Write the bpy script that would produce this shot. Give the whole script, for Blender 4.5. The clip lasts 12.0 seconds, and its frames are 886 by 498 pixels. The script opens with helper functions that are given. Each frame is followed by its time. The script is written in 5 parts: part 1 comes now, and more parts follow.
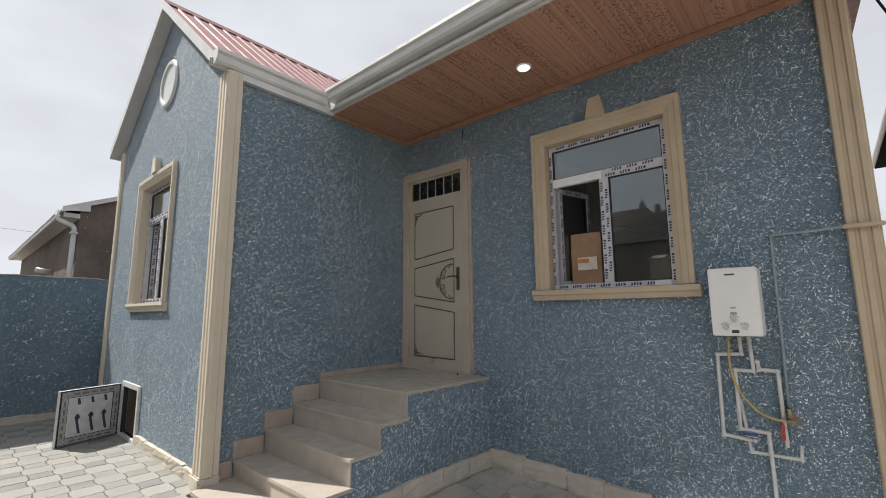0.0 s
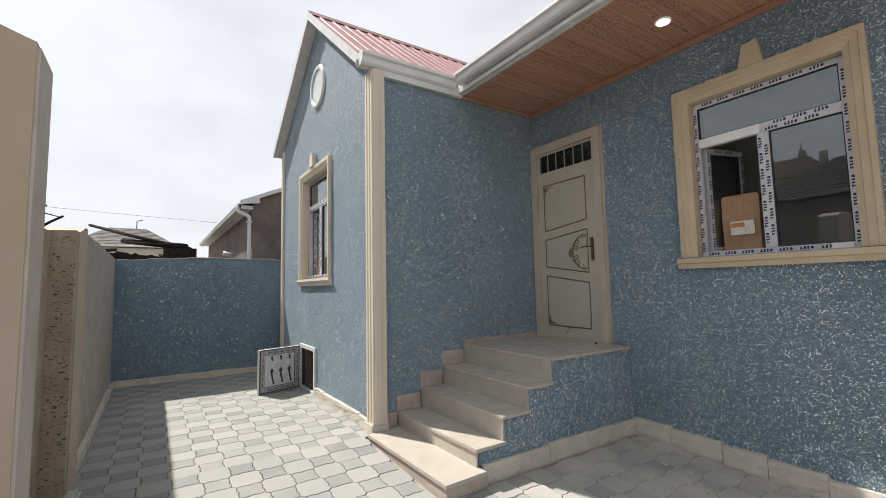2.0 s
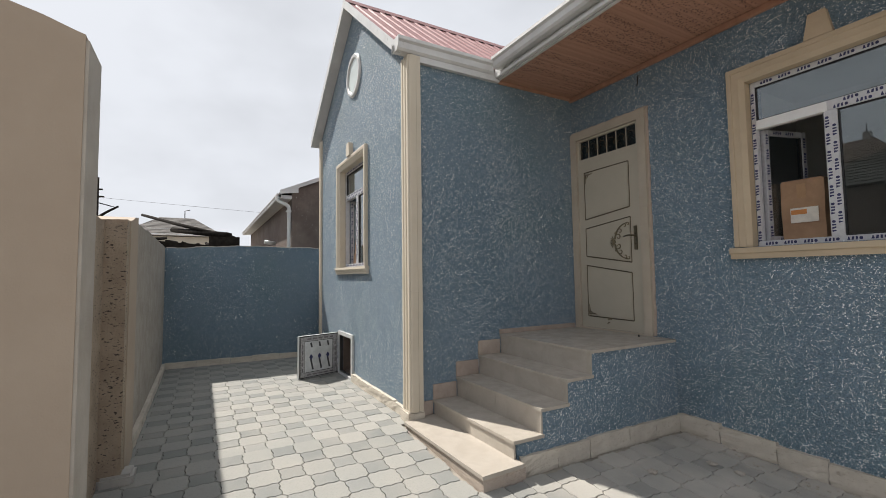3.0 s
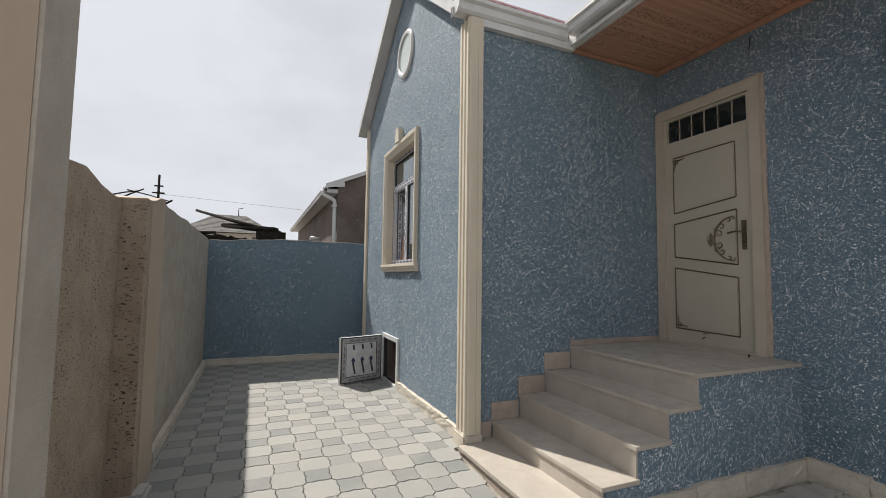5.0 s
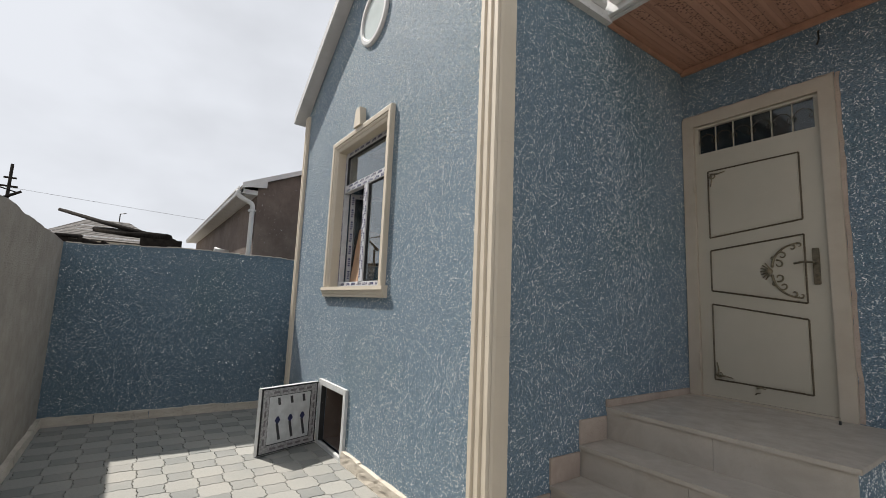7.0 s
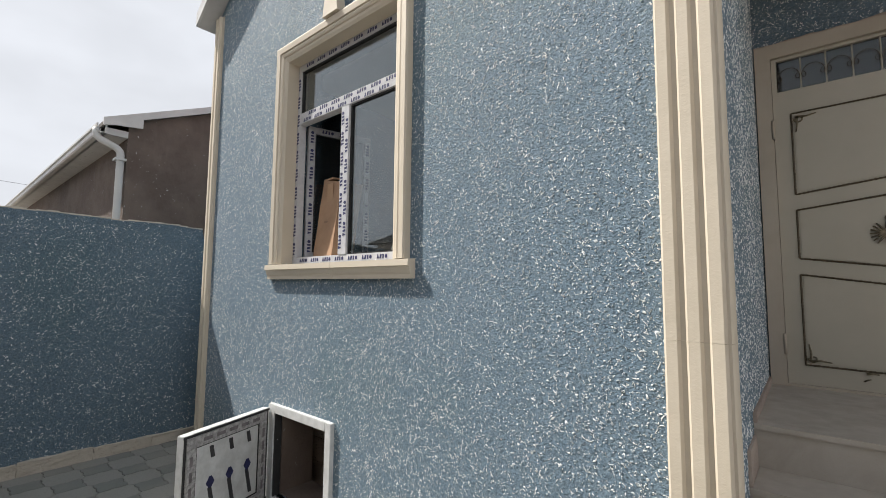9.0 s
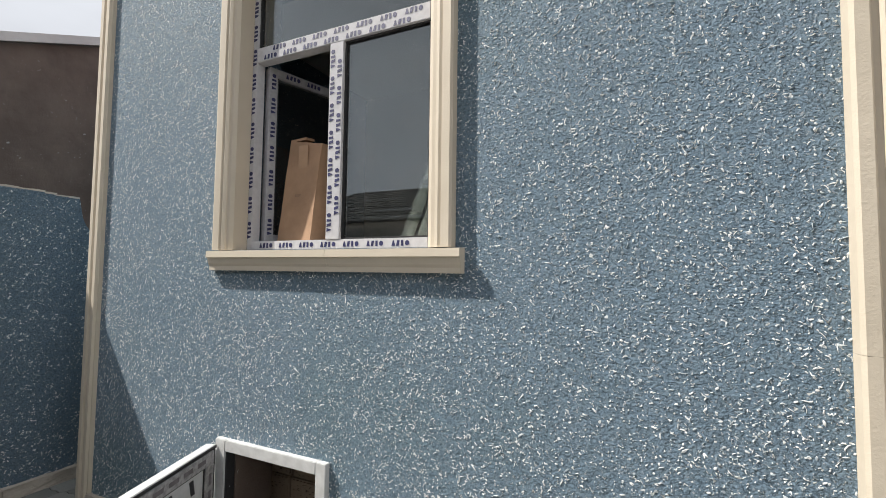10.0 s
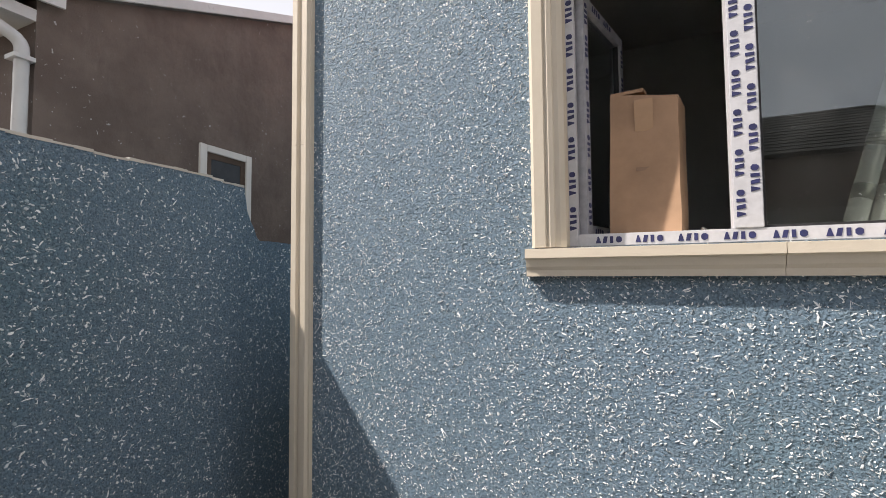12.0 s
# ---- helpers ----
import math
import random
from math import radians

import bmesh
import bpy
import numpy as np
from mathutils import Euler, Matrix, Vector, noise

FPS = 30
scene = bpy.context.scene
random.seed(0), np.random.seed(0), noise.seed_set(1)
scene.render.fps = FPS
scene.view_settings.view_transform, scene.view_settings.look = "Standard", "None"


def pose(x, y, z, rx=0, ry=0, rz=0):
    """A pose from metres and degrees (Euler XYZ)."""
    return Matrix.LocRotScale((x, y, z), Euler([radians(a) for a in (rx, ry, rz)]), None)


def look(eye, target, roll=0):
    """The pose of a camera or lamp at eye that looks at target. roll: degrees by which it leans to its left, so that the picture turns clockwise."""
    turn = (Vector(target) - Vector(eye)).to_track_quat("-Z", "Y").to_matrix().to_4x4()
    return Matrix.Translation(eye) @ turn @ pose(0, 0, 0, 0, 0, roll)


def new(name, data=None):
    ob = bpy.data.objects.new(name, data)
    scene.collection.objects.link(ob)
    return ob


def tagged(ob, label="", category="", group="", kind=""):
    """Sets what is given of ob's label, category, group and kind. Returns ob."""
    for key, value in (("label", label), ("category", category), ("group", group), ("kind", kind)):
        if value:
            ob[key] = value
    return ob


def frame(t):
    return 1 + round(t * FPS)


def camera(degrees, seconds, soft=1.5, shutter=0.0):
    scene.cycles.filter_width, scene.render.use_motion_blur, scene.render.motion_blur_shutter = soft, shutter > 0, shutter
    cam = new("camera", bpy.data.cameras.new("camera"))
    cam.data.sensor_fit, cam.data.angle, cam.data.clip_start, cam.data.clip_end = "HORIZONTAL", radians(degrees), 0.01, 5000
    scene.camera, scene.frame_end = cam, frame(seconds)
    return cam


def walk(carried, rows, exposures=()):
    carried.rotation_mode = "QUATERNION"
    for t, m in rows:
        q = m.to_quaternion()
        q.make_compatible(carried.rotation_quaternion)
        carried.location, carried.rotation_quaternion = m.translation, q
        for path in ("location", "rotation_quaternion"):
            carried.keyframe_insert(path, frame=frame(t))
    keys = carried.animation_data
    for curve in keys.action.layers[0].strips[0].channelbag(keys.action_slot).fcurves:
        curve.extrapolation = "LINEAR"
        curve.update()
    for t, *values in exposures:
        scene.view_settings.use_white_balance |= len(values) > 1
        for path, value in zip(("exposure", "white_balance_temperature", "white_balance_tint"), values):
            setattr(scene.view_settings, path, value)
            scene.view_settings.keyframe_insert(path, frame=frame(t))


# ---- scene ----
cam = camera(90.9, 12.0, soft=0.7)
PATH = [
    (0, (0.049, -0.055, 1.554), (-1.261, 1.428, 1.846), -0.4),
    (0.5, (0.037, -0.186, 1.568), (-1.429, 1.147, 1.842), -0.5),
    (1, (0.049, -0.291, 1.562), (-1.487, 0.967, 1.809), -0.8),
    (1.5, (0.059, -0.347, 1.556), (-1.52, 0.862, 1.769), -1.1),
    (2, (0.059, -0.384, 1.554), (-1.601, 0.718, 1.725), -1.2),
    (2.5, (0.046, -0.407, 1.558), (-1.671, 0.609, 1.699), -1.0),
    (4.3, (-0.288, -0.211, 1.548), (-2.087, 0.657, 1.657), -0.1),
    (4.5, (-0.355, -0.228, 1.54), (-2.168, 0.61, 1.652), 0.1),
    (5, (-0.702, -0.198, 1.521), (-2.534, 0.592, 1.654), 0.8),
    (5.5, (-1.061, -0.181, 1.53), (-2.841, 0.713, 1.706), 2.3),
    (6, (-1.459, -0.167, 1.522), (-3.233, 0.734, 1.729), 2.6),
    (6.5, (-1.895, -0.189, 1.524), (-3.667, 0.708, 1.763), 3.2),
    (7, (-2.293, -0.182, 1.557), (-3.92, 0.953, 1.813), 2.4),
    (7.2, (-2.432, -0.163, 1.54), (-4.047, 0.99, 1.789), 2.3),
    (8.8, (-3.883, -0.138, 1.539), (-5.168, 1.383, 1.725), 0.7),
    (9, (-4.093, -0.1, 1.562), (-5.374, 1.427, 1.731), 0.5),
    (9.5, (-4.61, -0.107, 1.574), (-5.847, 1.461, 1.694), 0.9),
    (10, (-5.067, -0.073, 1.608), (-5.906, 1.739, 1.713), 0.7),
    (10.5, (-5.549, -0.005, 1.619), (-6.194, 1.885, 1.738), 0.3),
    (11, (-6.032, -0.065, 1.611), (-6.745, 1.798, 1.758), 0.2),
    (11.5, (-6.402, -0.111, 1.591), (-7.147, 1.739, 1.734), -0.1),
    (12, (-6.912, -0.112, 1.628), (-7.719, 1.716, 1.727), -0.5),
]
walk(cam, [(t, look(eye, target, roll)) for t, eye, target, roll in PATH],
     exposures=[(0, 0.49, 6500, 10), (0.5, 0.34, 6500, 10), (1, 0.76, 6500, 10), (1.5, 0.93, 6500, 10), (2, 0.68, 6500, 10), (2.5, 0.56, 6500, 10), (4.5, 0.34, 6500, 10), (5, 0.38, 6500, 10), (5.5, 0.25, 6500, 10), (6, 0.56, 6500, 10), (6.5, 0.40, 6500, 10), (7.2, 0.50, 6500, 10), (9, 0.58, 6500, 10), (9.5, 0.63, 6500, 10), (10, 0.53, 6500, 10), (10.5, 0.66, 6530, 11), (11, 0.66, 6620, 13), (11.5, 0.68, 6620, 13), (12, 0.80, 6640, 14)])

# world, sun and exposure
SUN = Vector((-0.75, -0.345, 1.0)).normalized()
world = bpy.data.worlds.new("world")
scene.world = world
world.use_nodes = True
wn, wl = world.node_tree.nodes, world.node_tree.links
sky = wn.new("ShaderNodeTexSky")
sky.sky_type = "NISHITA"
sky.sun_disc = False
sky.sun_elevation = math.asin(SUN.z)
sky.sun_rotation = math.atan2(SUN.x, SUN.y)
sky.air_density, sky.dust_density, sky.ozone_density = 1.0, 2.5, 1.0
haze = wn.new("ShaderNodeHueSaturation")
haze.inputs["Saturation"].default_value = 0.32
wl.new(sky.outputs[0], haze.inputs["Color"])
veil = wn.new("ShaderNodeMix")          # thin bright overcast over the clear sky
veil.data_type = "RGBA"
veil.inputs[0].default_value = 0.94
veil.inputs[7].default_value = (5.7, 5.9, 6.3, 1)
wl.new(haze.outputs[0], veil.inputs[6])
spread = wn.new("ShaderNodeTexCoord")
cloud = wn.new("ShaderNodeTexNoise")
cloud.inputs["Scale"].default_value, cloud.inputs["Detail"].default_value = 2.4, 4.0
streak = wn.new("ShaderNodeMapping")     # cloud drawn out into soft level bands
streak.inputs["Scale"].default_value = (0.8, 1.3, 2.6)
wl.new(spread.outputs["Generated"], streak.inputs[0])
wl.new(streak.outputs[0], cloud.inputs["Vector"])
thick = wn.new("ShaderNodeMapRange")
for key, value in (("From Min", 0.32), ("From Max", 0.6), ("To Min", 0.86), ("To Max", 1.0)):
    thick.inputs[key].default_value = value
wl.new(cloud.outputs["Fac"], thick.inputs["Value"])
drift = wn.new("ShaderNodeVectorMath")
drift.operation = "SCALE"
wl.new(veil.outputs[2], drift.inputs[0])
wl.new(thick.outputs[0], drift.inputs["Scale"])
wl.new(drift.outputs[0], wn["Background"].inputs[0])
wn["Background"].inputs[1].default_value = 0.1

sun_data = bpy.data.lights.new("sun", "SUN")
sun_data.energy, sun_data.angle, sun_data.color = 5.0, radians(0.9), (1.0, 0.945, 0.87)
sun = new("sun", sun_data)
sun.matrix_world = look(SUN * 30, (0, 0, 0))
scene.view_settings.exposure = 0.0


# ---- materials ----
class Mat:
    """A node material with a few shorthands."""

    def __init__(self, name, rough=0.8, metal=0.0, spec=0.5):
        self.m = bpy.data.materials.new(name)
        self.m.use_nodes = True
        self.n, self.l = self.m.node_tree.nodes, self.m.node_tree.links
        self.b = self.n["Principled BSDF"]
        self.b.inputs["Roughness"].default_value = rough
        self.b.inputs["Metallic"].default_value = metal
        self.b.inputs["Specular IOR Level"].default_value = spec
        self.tc = self.n.new("ShaderNodeTexCoord")

    def noise(self, scale, detail=3.0, rough=0.55, distort=0.0, stretch=(1, 1, 1), shift=(0, 0, 0)):
        mp = self.n.new("ShaderNodeMapping")
        mp.inputs["Scale"].default_value = stretch
        mp.inputs["Location"].default_value = shift
        self.l.new(self.tc.outputs["Object"], mp.inputs[0])
        t = self.n.new("ShaderNodeTexNoise")
        t.inputs["Scale"].default_value = scale
        t.inputs["Detail"].default_value = detail
        t.inputs["Roughness"].default_value = rough
        t.inputs["Distortion"].default_value = distort
        self.l.new(mp.outputs[0], t.inputs["Vector"])
        return t.outputs["Fac"]

    def voro(self, scale, stretch=(1, 1, 1), feature="F1"):
        mp = self.n.new("ShaderNodeMapping")
        mp.inputs["Scale"].default_value = stretch
        self.l.new(self.tc.outputs["Object"], mp.inputs[0])
        t = self.n.new("ShaderNodeTexVoronoi")
        t.feature = feature
        t.inputs["Scale"].default_value = scale
        self.l.new(mp.outputs[0], t.inputs["Vector"])
        return t.outputs["Distance"]

    def ramp(self, fac, a, b, lo=0.0, hi=1.0):
        t = self.n.new("ShaderNodeMapRange")
        t.interpolation_type = "SMOOTHSTEP"
        for k, v in (("From Min", a), ("From Max", b), ("To Min", lo), ("To Max", hi)):
            t.inputs[k].default_value = v
        self.l.new(fac, t.inputs["Value"])
        return t.outputs[0]

    def math(self, op, a, b=None):
        t = self.n.new("ShaderNodeMath")
        t.operation = op
        for i, v in enumerate((a, b)):
            if v is None:
                continue
            if isinstance(v, (int, float)):
                t.inputs[i].default_value = v
            else:
                self.l.new(v, t.inputs[i])
        return t.outputs[0]

    def mix(self, fac, a, b):
        t = self.n.new("ShaderNodeMix")
        t.data_type = "RGBA"
        for i, v in ((0, fac), (6, a), (7, b)):
            if isinstance(v, tuple):
                t.inputs[i].default_value = (*v, 1)
            elif isinstance(v, (int, float)):
                t.inputs[i].default_value = v
            else:
                self.l.new(v, t.inputs[i])
        return t.outputs[2]

    def rand(self):
        return self.n.new("ShaderNodeObjectInfo").outputs["Random"]

    def island(self):
        return self.n.new("ShaderNodeNewGeometry").outputs["Random Per Island"]

    def color(self, c):
        if isinstance(c, tuple):
            self.b.inputs["Base Color"].default_value = (*c, 1)
        else:
            self.l.new(c, self.b.inputs["Base Color"])
        return self

    def rough(self, r):
        self.l.new(r, self.b.inputs["Roughness"])
        return self

    def bump(self, h, dist=0.004, strength=1.0):
        t = self.n.new("ShaderNodeBump")
        t.inputs["Distance"].default_value = dist
        t.inputs["Strength"].default_value = strength
        self.l.new(h, t.inputs["Height"])
        self.l.new(t.outputs[0], self.b.inputs["Normal"])
        return self


def stucco():
    """Blue textured render with short curled white flakes pressed into it."""
    m = Mat("blue_flake_stucco", 0.72)
    worm = m.math("ABSOLUTE", m.math("SUBTRACT", m.noise(75, 1.0, 0.5, 1.3, shift=(5, 1, 8)), 0.5))
    fine = m.math("MULTIPLY", m.ramp(worm, 0.03, 0.045, 0.35, 0.0), m.ramp(m.noise(72, 1.0, 0.5, 0.2, shift=(1, 6, 2)), 0.6, 0.62))
    blob = m.ramp(m.noise(70, 0.5, 0.4, 0.6, shift=(2, 4, 9)), 0.72, 0.74)
    white = m.math("MINIMUM", m.math("ADD", fine, blob), 1.0)
    tone = m.mix(m.noise(0.9, 4.0, 0.6), (0.143, 0.232, 0.306), (0.196, 0.280, 0.366))
    tone = m.mix(m.ramp(m.noise(0.8, 3.0, 0.5, shift=(5, 5, 5)), 0.5, 0.7, 0.0, 0.5), tone, (0.12, 0.212, 0.245))
    tone = m.mix(m.ramp(m.noise(26, 3.0, 0.6, shift=(8, 3, 1)), 0.4, 0.65, 0.0, 0.35), tone, (0.2, 0.265, 0.3))
    # shadows of the small pits, mixed into the colour as dark specks
    pit_shade = m.ramp(m.noise(120, 3.0, 0.6), 0.46, 0.6)
    tone = m.mix(m.math("MULTIPLY", pit_shade, 0.6), tone, (0.065, 0.11, 0.148))
    m.color(m.mix(white, tone, (0.80, 0.84, 0.85)))
    drop = m.ramp(m.noise(88, 1.5, 0.5, 0.6, shift=(4, 2, 6)), 0.5, 0.6)
    grit = m.math("ADD", m.math("ADD", m.math("MULTIPLY", m.noise(130, 3.0, 0.6), 0.5), m.math("MULTIPLY", white, 0.3)), m.math("MULTIPLY", drop, 0.55))
    m.bump(grit, 0.017, 1.0)
    return m.m


def flake_paint():
    """Pale flakes, from off-white to blue-grey, each with its own tone."""
    m = Mat("pale_stucco_flakes", 0.6)
    m.color(m.mix(m.math("POWER", m.island(), 1.9), (0.90, 0.92, 0.92), (0.30, 0.385, 0.44)))
    return m.m


def plaster(name, a, b, scale=3.0, dist=0.003, stain=(0.3, 0.27, 0.22), amount=0.35, rough=0.85, specks=0.0):
    m = Mat(name, rough)
    c = m.mix(m.ramp(m.noise(scale, 5.0, 0.6), 0.3, 0.7), a, b)
    c = m.mix(m.ramp(m.noise(scale * 0.6, 6.0, 0.7, 0.5, (1.6, 1.6, 0.5), (4, 4, 4)), 0.55, 0.8, 0.0, amount), c, stain)
    if specks:
        c = m.mix(m.math("MULTIPLY", m.ramp(m.noise(34, 1.0, 0.5, 0.8, shift=(3, 7, 2)), 0.72, 0.75, 0.0, specks), m.ramp(m.noise(1.6, 2.0, shift=(9, 2, 4)), 0.45, 0.6)), c, (0.5, 0.5, 0.5))
    m.color(c)
    m.bump(m.math("ADD", m.noise(120, 3.0), m.math("MULTIPLY", m.noise(14, 3.0), 2.0)), dist, 0.6)
    return m.m


def shell_stone(name, a, b, pits=(0.06, 0.048, 0.04), scale=33.0, rnd=False, amount=1.0):
    """Sawn shell limestone, with many small dark cavities."""
    m = Mat(name, 0.92)
    c = m.mix(m.ramp(m.noise(5.0, 5.0, 0.65), 0.3, 0.7), a, b)
    if rnd:
        c = m.mix(m.math("MULTIPLY", m.rand(), 0.35), c, (0.57, 0.515, 0.43))
    hole = m.ramp(m.noise(scale, 2.0, 0.6, 0.15, (1, 1, 2.3)), 0.35, 0.395, 1.0, 0.0)
    hole = m.math("MULTIPLY", hole, m.ramp(m.noise(2.1, 3.0, 0.6, shift=(2, 3, 1)), 0.35, 0.55, 0.2, 1.0))
    hole = m.math("MULTIPLY", hole, amount)
    m.color(m.mix(hole, c, pits))
    m.bump(m.math("SUBTRACT", m.math("MULTIPLY", m.noise(55, 5.0, 0.7), 0.7), hole), 0.014, 0.9)
    return m.m


def marble():
    m = Mat("beige_marble", 0.42)
    c = m.mix(m.ramp(m.noise(4.0, 6.0, 0.65, 0.8), 0.3, 0.7), (0.36, 0.325, 0.277), (0.43, 0.392, 0.34))
    c = m.mix(m.ramp(m.noise(140, 2.0, 0.5), 0.58, 0.7, 0.0, 0.45), c, (0.36, 0.30, 0.25))
    c = m.mix(m.math("MULTIPLY", m.rand(), 0.18), c, (0.42, 0.36, 0.305))
    c = m.mix(m.ramp(m.noise(1.7, 5.0, 0.7, shift=(7, 1, 3)), 0.52, 0.8, 0.0, 0.35), c, (0.36, 0.32, 0.28))
    m.color(c).rough(m.ramp(m.noise(9, 4.0), 0.3, 0.75, 0.34, 0.62))
    m.bump(m.noise(90, 3.0), 0.0008, 0.5)
    return m.m


def paver(name, a, b):
    m = Mat(name, 0.88)
    c = m.mix(m.rand(), a, b)
    w = m.n.new("ShaderNodeNewGeometry").outputs["Position"]
    t = m.n.new("ShaderNodeTexNoise")
    t.inputs["Scale"].default_value, t.inputs["Detail"].default_value = 1.6, 5.0
    m.l.new(w, t.inputs["Vector"])
    c = m.mix(m.ramp(t.outputs["Fac"], 0.38, 0.68, 0.03, 0.45), c, (0.32, 0.302, 0.27))
    c = m.mix(m.ramp(m.noise(60, 4.0, 0.65), 0.48, 0.72, 0.0, 0.5), c, (0.19, 0.19, 0.18))
    apart = m.n.new("ShaderNodeSeparateXYZ")      # building dust lies thick in the nook by the steps
    m.l.new(w, apart.inputs[0])
    # the X ramp spreads pale dust over the yard, also to bounce light back
    nook = m.math("MAXIMUM", m.ramp(apart.outputs["Y"], 1.7, 3.0, 0.0, 1.0), m.ramp(apart.outputs["X"], -2.4, -0.6, 0.0, 0.9))
    sand = m.math("MULTIPLY", nook, m.ramp(t.outputs["Fac"], 0.32, 0.66, 0.35, 0.85))
    c = m.mix(sand, c, (0.47, 0.435, 0.385))
    m.color(c)
    m.bump(m.math("ADD", m.noise(240, 2.0), m.noise(40, 3.0)), 0.0025, 0.6)
    return m.m


def metal_paint(name, a, b, rough=0.4, spec=0.5):
    m = Mat(name, rough, 0.0, spec)
    c = m.mix(m.ramp(m.noise(2.2, 5.0, 0.65), 0.3, 0.7), a, b)
    m.color(c).rough(m.ramp(m.noise(16, 4.0), 0.3, 0.7, rough - 0.08, rough + 0.14))
    m.bump(m.noise(9, 2.0), 0.0015, 0.4)
    return m.m


def wood_soffit():
    """Brown wood-print lining boards with rows of small vent holes."""
    m = Mat("wood_print_lining", 0.45)
    c = m.mix(m.noise(6, 5.0, 0.6, 0.6, (14, 0.8, 1)), (0.385, 0.213, 0.147), (0.49, 0.287, 0.205))
    c = m.mix(m.math("MULTIPLY", m.island(), 0.45), c, (0.24, 0.115, 0.074))
    dots = m.ramp(m.voro(40.0, (1, 1, 0.001)), 0.25, 0.4, 1.0, 0.0)
    rows = m.ramp(m.noise(9, 0.0, 0.5, 0.0, (1, 0.05, 0.05)), 0.36, 0.42)
    m.color(m.mix(m.math("MULTIPLY", m.math("MULTIPLY", dots, rows), 0.85), c, (0.07, 0.025, 0.014)))
    m.bump(m.noise(30, 3.0, 0.5, 0, (8, 1, 1)), 0.0006, 0.5)
    return m.m


def glass(name, sheen, tint):
    """Thin window pane: clear, with a mirror-like sheen that grows at grazing angles, and dust specks."""
    m = Mat(name, 0.02)
    m.n.remove(m.b)
    clear = m.n.new("ShaderNodeBsdfTransparent")
    clear.inputs[0].default_value = (*tint, 1)
    gloss = m.n.new("ShaderNodeBsdfGlossy")
    gloss.inputs["Color"].default_value = (0.86, 0.9, 0.92, 1)
    gloss.inputs["Roughness"].default_value = 0.0
    facing = m.n.new("ShaderNodeLayerWeight")
    facing.inputs[0].default_value = 0.5
    s = m.n.new("ShaderNodeMixShader")
    m.l.new(m.math("ADD", m.math("MULTIPLY", m.math("POWER", facing.outputs["Facing"], 4.0), 1.0 - sheen), sheen), s.inputs[0])
    m.l.new(clear.outputs[0], s.inputs[1])
    m.l.new(gloss.outputs[0], s.inputs[2])
    dust = m.n.new("ShaderNodeBsdfDiffuse")
    dust.inputs[0].default_value = (0.6, 0.6, 0.58, 1)
    s2 = m.n.new("ShaderNodeMixShader")
    m.l.new(m.math("ADD", m.ramp(m.noise(120, 1.0), 0.75, 0.77), m.ramp(m.noise(5, 4.0), 0.4, 0.8, 0.005, 0.04)), s2.inputs[0])
    m.l.new(s.outputs[0], s2.inputs[1])
    m.l.new(dust.outputs[0], s2.inputs[2])
    m.l.new(s2.outputs[0], m.n["Material Output"].inputs[0])
    return m.m


def simple(name, col, rough=0.6, metal=0.0, var=0.12, scale=8.0, dist=0.001, spec=0.5):
    m = Mat(name, rough, metal, spec)
    dark = tuple(c * (1 - 2 * var) for c in col)
    m.color(m.mix(m.ramp(m.noise(scale, 5.0, 0.6), 0.3, 0.7), dark, col))
    m.bump(m.noise(scale * 12, 3.0), dist, 0.5)
    return m.m


STUCCO = stucco()
FLAKES = flake_paint()
CREAM = plaster("cream_moulding_paint", (0.525, 0.465, 0.37), (0.575, 0.512, 0.415), 2.0, 0.0018, (0.44, 0.385, 0.3), 0.3, 0.7)
TAN = plaster("tan_window_trim", (0.435, 0.35, 0.245), (0.495, 0.405, 0.29), 2.0, 0.003, (0.37, 0.29, 0.2), 0.3, 0.7)
GREYPLASTER = plaster("raw_grey_plaster", (0.35, 0.315, 0.27), (0.43, 0.395, 0.345), 2.5, 0.006, (0.24, 0.21, 0.18), 0.5)
BEIGEPLASTER = plaster("beige_plaster", (0.345, 0.275, 0.21), (0.39, 0.318, 0.248), 1.2, 0.002, (0.42, 0.345, 0.27), 0.3)
BROWNPLASTER = plaster("grey_brown_render", (0.112, 0.084, 0.07), (0.165, 0.128, 0.107), 2.2, 0.012, (0.215, 0.18, 0.16), 0.6, specks=0.7)
STONEWALL = shell_stone("shell_limestone", (0.285, 0.225, 0.17), (0.365, 0.295, 0.225))
SKIRT = shell_stone("rough_cream_limestone", (0.49, 0.44, 0.37), (0.6, 0.545, 0.465), (0.36, 0.29, 0.21), 30.0, True, 0.35)
PINKSTONE = shell_stone("pinkish_skirting_stone", (0.35, 0.28, 0.235), (0.44, 0.36, 0.305), (0.24, 0.19, 0.16), 60.0, True, 0.4)
PITTED = shell_stone("pitted_grey_plaster", (0.31, 0.275, 0.235), (0.385, 0.35, 0.305), (0.2, 0.175, 0.15), 60.0, False, 0.5)
MARBLE = marble()
PAVERL = paver("light_paver", (0.245, 0.247, 0.23), (0.298, 0.295, 0.273))
PAVERD = paver("grey_paver", (0.17, 0.178, 0.171), (0.23, 0.234, 0.223))
SAND = simple("sandy_joint_ground", (0.33, 0.3, 0.255), 0.95, 0, 0.2, 6.0, 0.004)
REDROOF = metal_paint("faded_red_roof_sheet", (0.31, 0.165, 0.165), (0.37, 0.22, 0.215), 0.6, 0.25)
WHITEMETAL = metal_paint("white_gutter_metal", (0.49, 0.49, 0.485), (0.58, 0.58, 0.57), 0.35)
